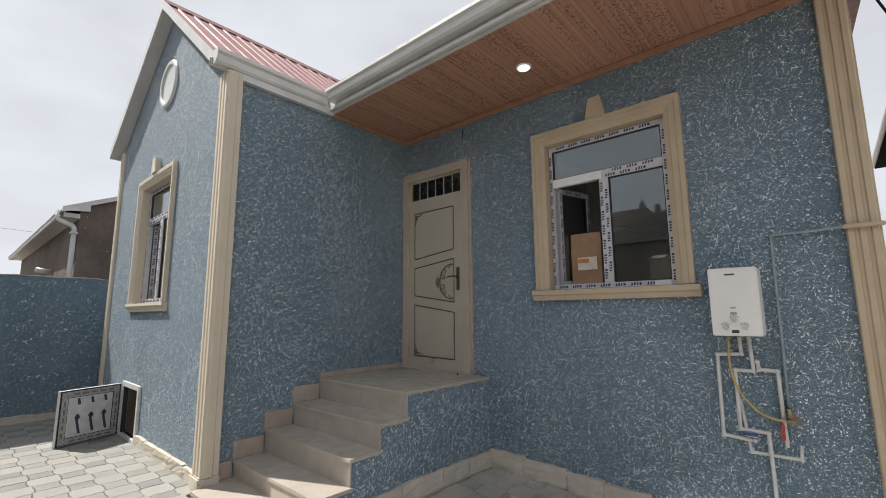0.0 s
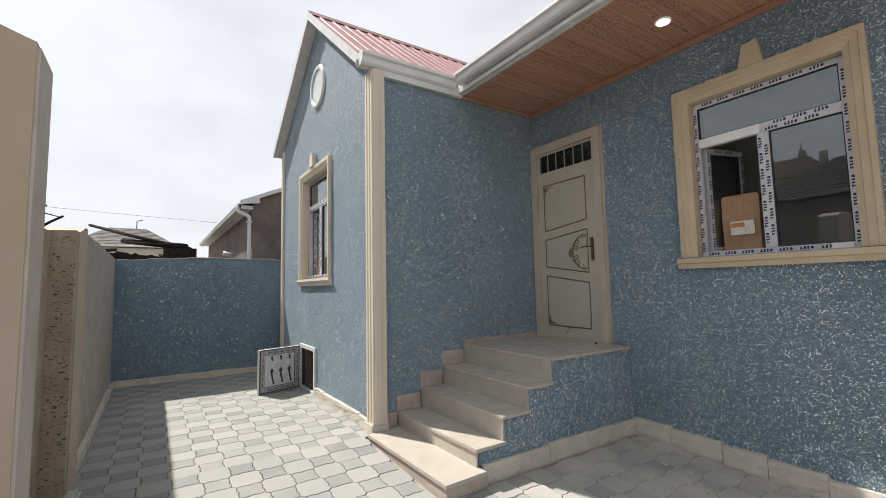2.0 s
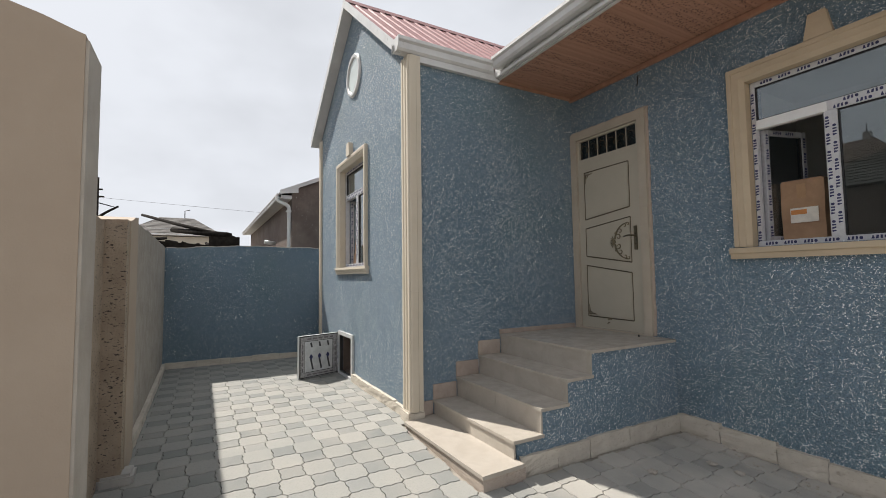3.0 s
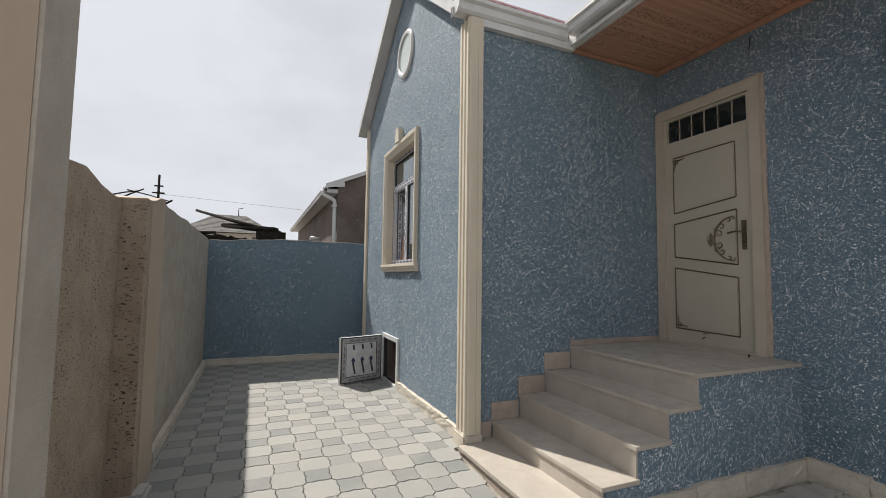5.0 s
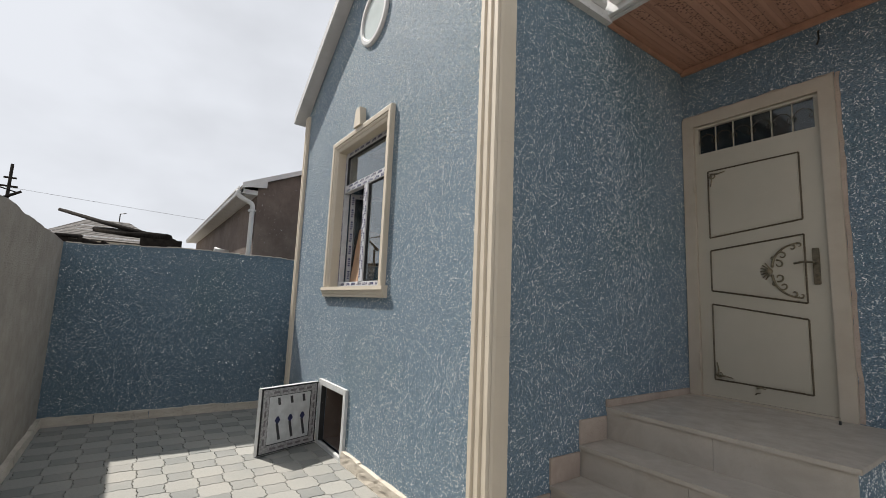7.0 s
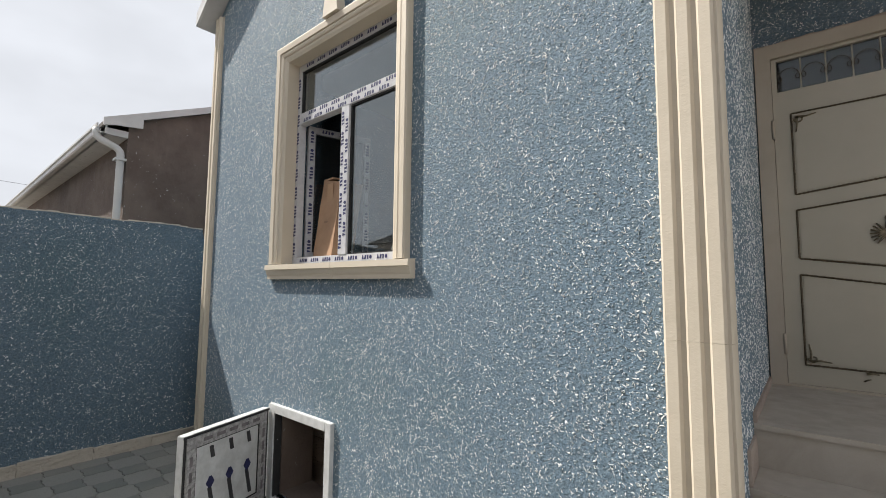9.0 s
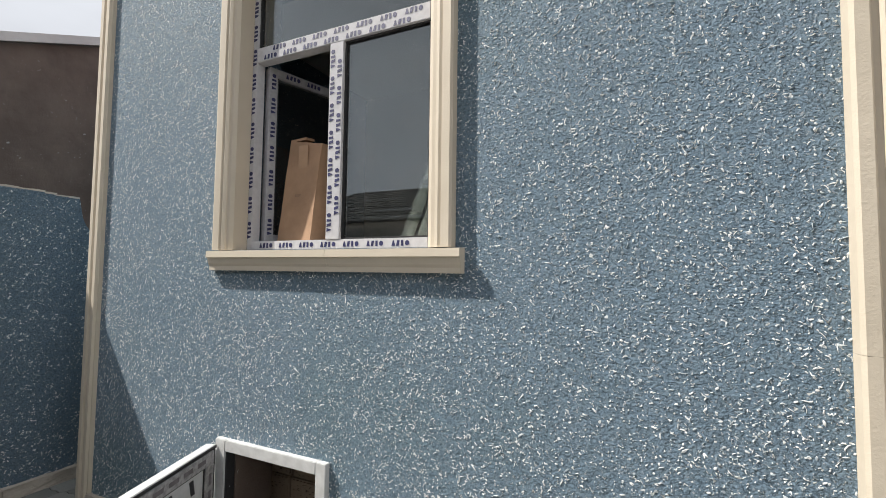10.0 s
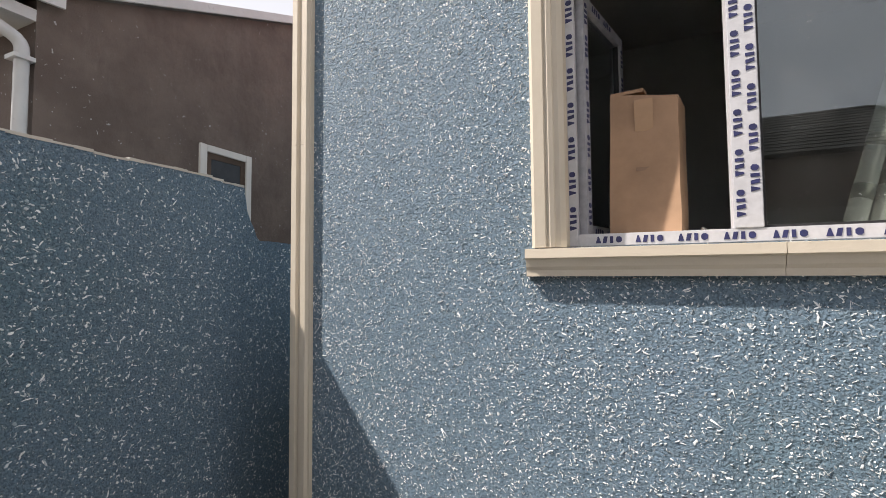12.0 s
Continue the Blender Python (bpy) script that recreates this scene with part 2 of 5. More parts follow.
GREYMETAL = metal_paint("grey_barge_metal", (0.42, 0.42, 0.42), (0.5, 0.5, 0.5), 0.4)
WOOD = wood_soffit()
WOODTRIM = simple("brown_lining_trim", (0.40, 0.222, 0.152), 0.5, 0, 0.12, 10)
PVC = simple("white_window_plastic", (0.78, 0.78, 0.77), 0.35, 0, 0.04, 5, 0.0003)
FILM = simple("printed_film_white", (0.56, 0.56, 0.58), 0.3, 0, 0.06, 30, 0.0006)
NAVY = simple("navy_print", (0.03, 0.034, 0.12), 0.5, 0, 0.2, 40)
GREYFILM = simple("greyed_printed_film", (0.45, 0.44, 0.44), 0.35, 0, 0.25, 45, 0.0006)
GASKET = simple("black_gasket", (0.025, 0.025, 0.027), 0.6, 0, 0.2, 10)
GLASS = glass("window_glass", 0.122, (0.7, 0.74, 0.75))
DARKGLASS = glass("dusty_door_glass", 0.05, (0.5, 0.52, 0.52))
DOORPAINT = plaster("greige_door_paint", (0.40, 0.365, 0.295), (0.44, 0.40, 0.325), 1.5, 0.0008, (0.36, 0.32, 0.26), 0.25, 0.42)
DOORFRAME = plaster("greige_frame_paint", (0.40, 0.345, 0.275), (0.45, 0.395, 0.32), 3.0, 0.002, (0.40, 0.27, 0.215), 0.5, 0.6)
BRONZE = simple("dark_bronze_beading", (0.14, 0.11, 0.07), 0.45, 0.4, 0.25, 60)
PEWTER = simple("antique_gilt_ornament", (0.24, 0.20, 0.13), 0.42, 0.5, 0.25, 40)
HANDLE = simple("brushed_bronze_handle", (0.2, 0.17, 0.12), 0.35, 0.8, 0.2, 30)
CARD = simple("brown_cardboard", (0.41, 0.255, 0.155), 0.85, 0, 0.12, 5, 0.001)
CARDTAPE = simple("brown_packing_tape", (0.42, 0.25, 0.13), 0.3, 0, 0.1, 6)
ORANGE = simple("orange_print", (0.62, 0.25, 0.07), 0.6, 0, 0.1, 20)
PAPER = simple("white_paper_label", (0.74, 0.70, 0.62), 0.7, 0, 0.08, 20)
ROLLBAND = simple("sage_tape", (0.33, 0.34, 0.27), 0.5, 0, 0.1, 12)
ROLL = simple("sage_paper_roll", (0.7, 0.7, 0.6), 0.7, 0, 0.1, 10)
ENAMEL = simple("white_enamel", (0.80, 0.79, 0.77), 0.28, 0, 0.03, 3, 0.0003)
KNOB = simple("pale_grey_plastic", (0.55, 0.55, 0.55), 0.4, 0, 0.08, 10)
DARKPRINT = simple("black_print", (0.05, 0.05, 0.055), 0.5, 0, 0.2, 20)
PIPE = simple("white_plastic_pipe", (0.58, 0.58, 0.57), 0.4, 0, 0.08, 12)
GASPIPE = simple("blue_grey_painted_pipe", (0.25, 0.32, 0.36), 0.5, 0, 0.12, 14)
YELLOW = simple("yellow_gas_hose", (0.55, 0.385, 0.13), 0.5, 0, 0.15, 40)
RED = simple("red_valve_lever", (0.45, 0.05, 0.04), 0.4, 0, 0.15, 30)
BLUE = simple("blue_valve_lever", (0.04, 0.09, 0.3), 0.4, 0, 0.15, 30)
HEMP = simple("pale_hemp", (0.42, 0.33, 0.22), 0.9, 0, 0.25, 60)
BRASS = simple("dull_brass", (0.4, 0.33, 0.2), 0.4, 0.8, 0.2, 30)
ROOM = plaster("dim_room_plaster", (0.62, 0.6, 0.56), (0.7, 0.68, 0.64), 1.5, 0.002, (0.5, 0.47, 0.43), 0.3)
CONCRETE = plaster("concrete", (0.33, 0.32, 0.3), (0.4, 0.385, 0.36), 3.0, 0.004)
TILEROOF = simple("grey_tile_roof", (0.19, 0.18, 0.17), 0.9, 0, 0.15, 3, 0.002, 0.08)
DARKROOF = simple("dark_slate_roof", (0.055, 0.055, 0.052), 0.9, 0, 0.2, 3, 0.002, 0.08)
BROWNROOF = simple("brown_weathered_roof", (0.13, 0.095, 0.075), 0.9, 0, 0.2, 3, 0.002, 0.08)
HATCHPVC = simple("dusty_white_plastic", (0.60, 0.61, 0.61), 0.45, 0, 0.1, 12, 0.0006)
# shaded copy of the printed film: the sash's dimness is in its colour
SHADEFILM = simple("shaded_film_grey", (0.44, 0.44, 0.46), 0.35, 0, 0.1, 30, 0.0006)
OLDWOOD = simple("weathered_dark_timber", (0.032, 0.028, 0.025), 0.95, 0, 0.25, 9, 0.004, 0.03)
FARWALL = plaster("pale_far_wall", (0.5, 0.46, 0.4), (0.56, 0.52, 0.46), 0.8, 0.003)
BLACK = simple("black_cable", (0.03, 0.03, 0.03), 0.6, 0, 0.2, 10)


# ---- builders ----
def box(bm, x0, x1, y0, y1, z0, z1, bev=0.0):
    vs = [bm.verts.new((x, y, z)) for x in (x0, x1) for y in (y0, y1) for z in (z0, z1)]
    fs = [bm.faces.new([vs[i] for i in q]) for q in ((0, 1, 3, 2), (4, 6, 7, 5), (0, 4, 5, 1), (2, 3, 7, 6), (0, 2, 6, 4), (1, 5, 7, 3))]
    if bev:
        bmesh.ops.bevel(bm, geom=list({e for f in fs for e in f.edges}), offset=bev, segments=2, affect="EDGES", clamp_overlap=True)
    return bm


def B(*a, **k):
    return box(bmesh.new(), *a, **k)


def prism(bm, pts, axis, a, b):
    """Extrudes a polygon of two coordinates along an axis from a to b."""
    def at(p, d):
        return {"x": (d, p[0], p[1]), "y": (p[0], d, p[1]), "z": (p[0], p[1], d)}[axis]
    lo, hi = [bm.verts.new(at(p, a)) for p in pts], [bm.verts.new(at(p, b)) for p in pts]
    bm.faces.new(lo), bm.faces.new(hi[::-1])
    for i in range(len(pts)):
        j = (i + 1) % len(pts)
        bm.faces.new((lo[i], hi[i], hi[j], lo[j]))
    return bm


def P(pts, axis, a, b):
    return prism(bmesh.new(), pts, axis, a, b)


def tube(bm, pts, r, seg=8, r1=None):
    """A round bar through the points, its ends closed."""
    pts = [Vector(p) for p in pts]
    rings, up = [], None
    for i, p in enumerate(pts):
        d = (pts[min(i + 1, len(pts) - 1)] - pts[max(i - 1, 0)]).normalized()
        if up is None:
            up = d.orthogonal().normalized()
        up = (up - d * up.dot(d)).normalized()
        side, rr = d.cross(up), r if r1 is None else r + (r1 - r) * i / (len(pts) - 1)
        rings.append([bm.verts.new(p + rr * (math.cos(a) * up + math.sin(a) * side)) for a in (2 * math.pi * k / seg for k in range(seg))])
    for a, b in zip(rings, rings[1:]):
        for k in range(seg):
            f = bm.faces.new((a[k], a[(k + 1) % seg], b[(k + 1) % seg], b[k]))
            f.smooth = True
    bm.faces.new(rings[0][::-1]), bm.faces.new(rings[-1])
    return bm


def T(pts, r, seg=8, r1=None):
    return tube(bmesh.new(), pts, r, seg, r1)


def bend(pts, r=0.03, n=4):
    """The polyline with its corners rounded."""
    pts = [Vector(p) for p in pts]
    out = [pts[0]]
    for a, p, b in zip(pts, pts[1:], pts[2:]):
        u, v = (a - p).normalized(), (b - p).normalized()
        q = min(r, (a - p).length / 2, (b - p).length / 2)
        for k in range(n + 1):
            t = k / n
            out.append((p + u * q) * (1 - t) ** 2 + p * 2 * t * (1 - t) + (p + v * q) * t ** 2)
    return out + [pts[-1]]


def mesh_of(bm, name, mat):
    bmesh.ops.recalc_face_normals(bm, faces=bm.faces)
    me = bpy.data.meshes.new(name)
    bm.to_mesh(me)
    bm.free()
    me.materials.append(mat)
    return me


def root_of(ob):
    p = Vector((0, 0, 0))
    while ob is not None:
        p, ob = p + ob.location, ob.parent
    return p


def solid(name, bm, mat, label="", category="", group="", kind=""):
    """A top-level mesh, given in world coordinates; its origin stays in the world's for the setting, else at its base."""
    if kind != "structure":
        vs = [v.co.copy() for v in bm.verts]
        base = Vector(((min(v.x for v in vs) + max(v.x for v in vs)) / 2, (min(v.y for v in vs) + max(v.y for v in vs)) / 2, min(v.z for v in vs)))
        bmesh.ops.translate(bm, verts=bm.verts, vec=-base)
    else:
        base = Vector((0, 0, 0))
    ob = new(name, mesh_of(bm, name, mat))
    ob.location = base
    return tagged(ob, label, category, group, kind)


def thing(name, loc, label, category, group="", kind=""):
    ob = new(name)
    ob.location = loc
    ob.empty_display_size = 0.1
    return tagged(ob, label, category, group, kind)


def part(name, bm, mat, parent, label=""):
    """A mesh given in world coordinates, as a part of a thing or of a part."""
    bmesh.ops.translate(bm, verts=bm.verts, vec=-root_of(parent))
    ob = new(name, mesh_of(bm, name, mat))
    ob.parent = parent
    return tagged(ob, label)


def roughen(bm, amount, seed=0, scale=6.0):
    for v in bm.verts:
        v.co += amount * noise.noise_vector(v.co * scale + Vector((seed, seed * 2.0, 0)))
    return bm


# measures of the plan
GAB, MAIN, SIDE, WEST = 1.655, 4.13, -4.36, -8.52      # gable wall, door wall, wing's flank, wing's far corner
BACKX, LEFTY = -9.08, -0.93                             # end wall and boundary wall of the yard


def gz(x):
    """Height of the paving: it falls gently away from the wing."""
    return -0.06 * min(max(x + 4.3, 0.0), 5.3)


# ---- the large structure ----
def pierced(bm, axis, face, depth, u0, u1, z0, z1, holes):
    """A wall slab along u with rectangular holes (u0, u1, z0, z1)."""
    us = sorted({u0, u1, *[h[0] for h in holes], *[h[1] for h in holes]})
    zs = sorted({z0, z1, *[h[2] for h in holes], *[h[3] for h in holes]})

    def full(i, k):
        if not (0 <= i < len(us) - 1 and 0 <= k < len(zs) - 1):
            return False
        u, z = (us[i] + us[i + 1]) / 2, (zs[k] + zs[k + 1]) / 2
        return not any(h[0] < u < h[1] and h[2] < z < h[3] for h in holes)

    def vert(i, k, d):
        key = (i, k, d)
        if key not in made:
            made[key] = bm.verts.new((us[i], face + depth * d, zs[k]) if axis == "y" else (face + depth * d, us[i], zs[k]))
        return made[key]

    made = {}
    for i in range(len(us) - 1):
        for k in range(len(zs) - 1):
            if not full(i, k):
                continue
            for d in (0, 1):
                bm.faces.new([vert(a, b, d) for a, b in ((i, k), (i + 1, k), (i + 1, k + 1), (i, k + 1))])
            for di, dk, p, q in ((-1, 0, (i, k), (i, k + 1)), (1, 0, (i + 1, k), (i + 1, k + 1)), (0, -1, (i, k), (i + 1, k)), (0, 1, (i, k + 1), (i + 1, k + 1))):
                if not full(i + di, k + dk):
                    bm.faces.new((vert(*p, 0), vert(*q, 0), vert(*q, 1), vert(*p, 1)))
    return bm


APEX, EAVE_R, EAVE_L = (-6.42, 5.78), (-4.40, 4.09), (-8.67, 4.155)
WING_WIN = (-7.165, -5.928, 1.715, 3.315)
HATCH = (-7.14, -6.50, 0.04, 0.62)
bm = bmesh.new()
pierced(bm, "y", GAB, 0.3, WEST, SIDE, -0.05, 4.05, [WING_WIN, HATCH])
prism(bm, [(WEST, 4.05), (SIDE, 4.05), (SIDE, 4.08), (APEX[0], 5.74), (WEST, 4.22)], "y", GAB, GAB + 0.3)
solid("wall_gable", bm, STUCCO, "pale blue flake stucco gable wall of the wing", "wall", kind="structure")
bm = P([(SIDE, GAB + 0.3), (SIDE, 7.5), (SIDE - 0.3, 7.5), (SIDE - 0.3, GAB + 0.3)], "z", -0.05, 4.05)
solid("wall_flank", bm, STUCCO, "shaded blue stucco flank wall beside the porch", "wall", kind="structure")
bm = P([(WEST, GAB + 0.3), (WEST, 7.5), (WEST + 0.3, 7.5), (WEST + 0.3, GAB + 0.3)], "z", -0.05, 4.05)
solid("wall_far_side", bm, STUCCO, "blue stucco outer side wall of the wing", "wall", kind="structure")
MAIN_WIN = (-2.15, -0.93, 1.79, 3.365)
DOOR = (-4.35, -3.20, 0.845, 3.475)
bm = pierced(bmesh.new(), "y", MAIN, 0.3, SIDE, 0.36, -0.4, 4.05, [DOOR, MAIN_WIN])
solid("wall_entrance", bm, STUCCO, "blue flake stucco entrance wall under the eaves", "wall", kind="structure")
bm = P([(0.36, MAIN), (0.36, 7.5), (0.06, 7.5), (0.06, MAIN + 0.3)], "z", -0.4, 4.05)
box(bm, WEST, 0.36, 7.5, 7.8, -0.4, 4.05)
solid("wall_rear", bm, STUCCO, "plain rear walls closing the house", "wall", kind="structure")
# the rooms behind the windows
bm = bmesh.new()
box(bm, WEST + 0.3, SIDE - 0.3, GAB + 0.3, 7.5, 0.75, 0.85)
box(bm, SIDE, 0.06, MAIN + 0.3, 7.5, 0.75, 0.84)
solid("floor_indoors", bm, ROOM, "bare floor of the unfinished rooms", "floor", kind="structure")
bm = bmesh.new()
box(bm, WEST + 0.3, SIDE - 0.3, GAB + 0.3, 7.5, 3.75, 3.85)
box(bm, SIDE, 0.06, MAIN + 0.3, 7.5, 3.75, 3.85)
solid("ceiling_indoors", bm, ROOM, "dim ceiling of the unfinished rooms", "ceiling", kind="structure")
bm = bmesh.new()
box(bm, WEST + 0.3, SIDE - 0.3, 4.4, 4.5, 0.85, 3.75)
box(bm, -2.75, -2.65, MAIN + 0.3, 7.5, 0.84, 3.75)
box(bm, -2.65, 0.06, 6.4, 6.5, 0.84, 3.75)
solid("wall_partition", bm, ROOM, "grey plastered partition walls inside", "wall", kind="structure")


def flakes(wall, axis, face, out, u0, u1, z0, z1, density, seed, keep=None, size=1.0, name="stucco_flakes"):
    """Thousands of short curled flakes pressed into a stucco wall, as one mesh of small ridged slivers."""
    r = np.random.default_rng(seed)
    n = int((u1 - u0) * (z1 - z0) * density)
    u, z = r.uniform(u0, u1, n), r.uniform(z0, z1, n)
    clump = np.sin(u * 21 + 3 * np.sin(z * 9)) * np.sin(z * 19 + 2 * np.sin(u * 13 + 1)) + np.sin(u * 5.3 + 1.7 * z) * 0.5
    ok = r.uniform(-1.9, 1.0, n) < clump * 0.7
    if keep is not None:
        ok &= keep(u, z)
    u, z = u[ok], z[ok]
    n = len(u)
    length = np.clip(r.lognormal(-4.22, 0.48, n), 0.006, 0.04)
    width = np.clip(r.lognormal(-5.4, 0.36, n), 0.0025, 0.0095)
    chip = r.random(n) < 0.4
    length = np.where(chip, r.uniform(0.006, 0.019, n), length)
    width = np.where(chip, length * r.uniform(0.34, 0.62, n), width)
    length, width = length * size, width * size
    high = r.uniform(0.0018, 0.0048, n)
    ang = r.normal(0.15, 0.9, n) + (r.random(n) < 0.35) * 1.6
    curl = r.normal(0, 1.45, n)
    pts = []
    for along, across, up in ((-1, 0, 0.3), (-0.4, -1, 0), (-0.4, 0, 1), (-0.4, 1, 0), (0.4, -1, 0), (0.4, 0, 0.8), (0.4, 1, 0), (1, 0, 0.2)):
        a = ang + curl * along
        pts.append((u + np.cos(a) * length * along / 2 - np.sin(a) * width * across / 2 + curl * length * 0.2 * (1 - along * along) * -np.sin(ang),
                    z + np.sin(a) * length * along / 2 + np.cos(a) * width * across / 2 + curl * length * 0.2 * (1 - along * along) * np.cos(ang),
                    high * up - 0.0004))
    pu, pz, ph = (np.stack([p[k] for p in pts], 1).ravel() for k in range(3))
    co = np.stack((pu, face + out * ph, pz) if axis == "y" else (face + out * ph, pu, pz), 1)
    quads = np.array(((0, 1, 2), (0, 2, 3), (1, 4, 2), (4, 5, 2), (2, 5, 3), (5, 6, 3), (4, 7, 5), (5, 7, 6)))
    if (axis == "y") == (out > 0):
        quads = quads[:, ::-1]
    idx = (np.arange(n)[:, None, None] * 8 + quads[None]).ravel()
    me = bpy.data.meshes.new(name)
    me.vertices.add(len(co))
    me.vertices.foreach_set("co", co.ravel())
    me.loops.add(len(idx))
    me.loops.foreach_set("vertex_index", idx.astype(np.int32))
    me.polygons.add(len(idx) // 3)
    me.polygons.foreach_set("loop_start", np.arange(0, len(idx), 3, dtype=np.int32))
    me.update(calc_edges=True)
    me.materials.append(FLAKES)
    ob = new(name, me)
    ob.parent = wall
    ob.location = -root_of(wall)
    return tagged(ob, "pale curled flakes in the stucco", kind="stuff")


def clear_of(*holes):
    return lambda u, z: ~np.any([(u > h[0]) & (u < h[1]) & (z > h[2]) & (z < h[3]) for h in holes], axis=0)


def gable_keep(u, z):
    under = z < np.where(u < APEX[0], 4.18 + (u - WEST) * 0.71, 5.70 - (u - APEX[0]) * 0.805)
    return under & clear_of(WING_WIN, HATCH)(u, z)


flakes(bpy.data.objects["wall_gable"], "y", GAB, -1, WEST, SIDE, 0.1, 3.3, 4300, 1, gable_keep, 0.86)
flakes(bpy.data.objects["wall_gable"], "y", GAB, -1, WEST, SIDE, 3.3, 5.7, 3700, 2, gable_keep, 0.94)
flakes(bpy.data.objects["wall_flank"], "x", SIDE, 1, 1.76, MAIN, 0.2, 3.97, 3300, 3, None, 1.08)
flakes(bpy.data.objects["wall_entrance"], "y", MAIN, -1, SIDE, 0.36, -0.2, 3.95, 3700, 4, clear_of((SIDE, -3.18, -0.3, 3.5), MAIN_WIN), 1.08)

# ground: one sheet out to the horizon, falling gently past the wing
bm = bmesh.new()
xs = [-400, -4.3, 1.0, 400]
lines = [[bm.verts.new((x, y, gz(x) - 0.03)) for x in xs] for y in (-400, 400)]
for i in range(3):
    bm.faces.new((lines[0][i], lines[0][i + 1], lines[1][i + 1], lines[1][i]))
solid("ground", bm, SAND, "sandy bare ground under the paving", "ground", kind="structure")


def ragged_wall(name, mat, axis, face, depth, u0, u1, top, label, wob=0.02, seed=1, step=0.12, z0=-0.1):
    """A boundary wall with an uneven top."""
    n = max(2, int((u1 - u0) / step))
    pts = [(u0, z0)] + [(u1, z0)]
    for i in range(n, -1, -1):
        u = u0 + (u1 - u0) * i / n
        pts.append((u, (top(u) if callable(top) else top) + wob * noise.noise(Vector((u * 4.0, seed, 0.5)))))
    bm = P(pts, axis, face, face + depth)
    return solid(name, bm, mat, label, "wall", kind="structure")


ragged_wall("wall_end", STUCCO, "x", BACKX - 0.2, 0.2, LEFTY - 0.2, 1.81, lambda u: 2.168 - 0.045 * max(0.0, 0.2 - u) - 0.02 * max(0.0, u - 1.5) / 0.4, "blue flake stucco end wall with chipped top", 0.018, 3)
ragged_wall("wall_end_low", STUCCO, "x", BACKX - 0.2, 0.2, 1.811, 7.0, lambda u: 2.145 - 0.2 * min(1, (u - 1.811) / 0.035) - 0.12 * min(1, max(0, u - 1.87) / 0.05), "lower broken stretch of the end wall", 0.016, 5, 0.025)
bm = bmesh.new()
for k in range(37):
    u = LEFTY + 0.02 + k * 0.0735
    h = 2.168 - 0.045 * max(0.0, 0.2 - u) - 0.02 * max(0.0, u - 1.5) / 0.4 + 0.018 * noise.noise(Vector((u * 4.0, 3, 0.5)))
    box(bm, BACKX - 0.19, BACKX + 0.003, u, u + 0.0735, h - 0.008, h + 0.004 + 0.003 * math.sin(k * 2.3))
solid("trim_end_wall_top", roughen(bm, 0.0025, 3, 20.0), FARWALL, "pale chipped mortar along the end wall's top", "trim", kind="structure")
ragged_wall("wall_boundary", PITTED, "y", LEFTY - 0.2, 0.2, BACKX, -4.80, 2.13, "raw grey plaster boundary wall", 0.02, 8)
ragged_wall("wall_boundary_stone", STONEWALL, "y", -1.25, 0.22, -4.3, -2.62, lambda u: 2.03 + 0.04 * (u + 4.3), "bare shell limestone boundary wall", 0.05, 9)
bm = P([(-4.80, -0.1), (-4.33, -0.1), (-4.33, 2.04), (-4.45, 2.06), (-4.6, 2.1), (-4.80, 2.12)], "y", -1.2, -0.875)
solid("wall_pier", bm, BEIGEPLASTER, "pale plastered pier in the boundary wall", "wall", kind="structure")
bm = bmesh.new()
box(bm, -4.328, -4.22, -1.05, -0.885, -0.1, 2.035)
roughen(bm, 0.01, 4)
solid("wall_pier_stone", bm, STONEWALL, "rough unplastered stone side of the pier", "wall", kind="structure")
solid("trim_pier_foot", roughen(B(-4.42, -4.19, -1.03, -0.80, -0.1, 0.07, bev=0.02), 0.012, 6), CONCRETE, "lumpy mortar foot of the pier", "trim", kind="structure")
ragged_wall("wall_cross", BEIGEPLASTER, "x", -2.62, 0.27, -5.0, -0.825, lambda u: 2.7 - 0.07 * max(0.0, (u + 1.1)) / 0.3, "tall smooth beige plaster cross wall", 0.035, 12, 0.04)


solid("trim_cross_wall_end", B(-2.615, -2.355, -0.826, -0.812, -0.1, 2.6), GREYPLASTER, "paler plaster coat on the end of the cross wall", "trim", kind="structure")


def paver_top(light):
    """Outline of a paver: waved against its unlike neighbours, straight where two light ones meet."""
    c, h = 0.2145, 0.0905
    e = c - h if light else h
    wave = (0.0, 0.0065, -0.0055, 0.0065, 0.0)
    pts = []
    for k in range(4):
        a = k * math.pi / 2
        for i, w in enumerate(wave):
            v = -h + 2 * h * i / 4
            if not light and i == 4:
                continue
            u = (e - w) if light else (e + w)
            pts.append((u * math.cos(a) - v * math.sin(a), u * math.sin(a) + v * math.cos(a)))
    return pts


def paver_mesh(bm, pts, x=0.0, y=0.0, z=0.0, tilt=0.0, gap=0.0026, rim=0.004):
    def ring(off, h):
        out = []
        for px, py in pts:
            d = math.hypot(px, py)
            k = (d - off) / d
            out.append(bm.verts.new((x + px * k, y + py * k, z + h + tilt * px * k)))
        return out
    top, mid, low = ring(gap + rim, 0.0), ring(gap, -0.004), ring(gap, -0.028)
    bm.faces.new(top)
    for a, b in ((top, mid), (mid, low)):
        for i in range(len(a)):
            j = (i + 1) % len(a)
            bm.faces.new((a[i], b[i], b[j], a[j]))


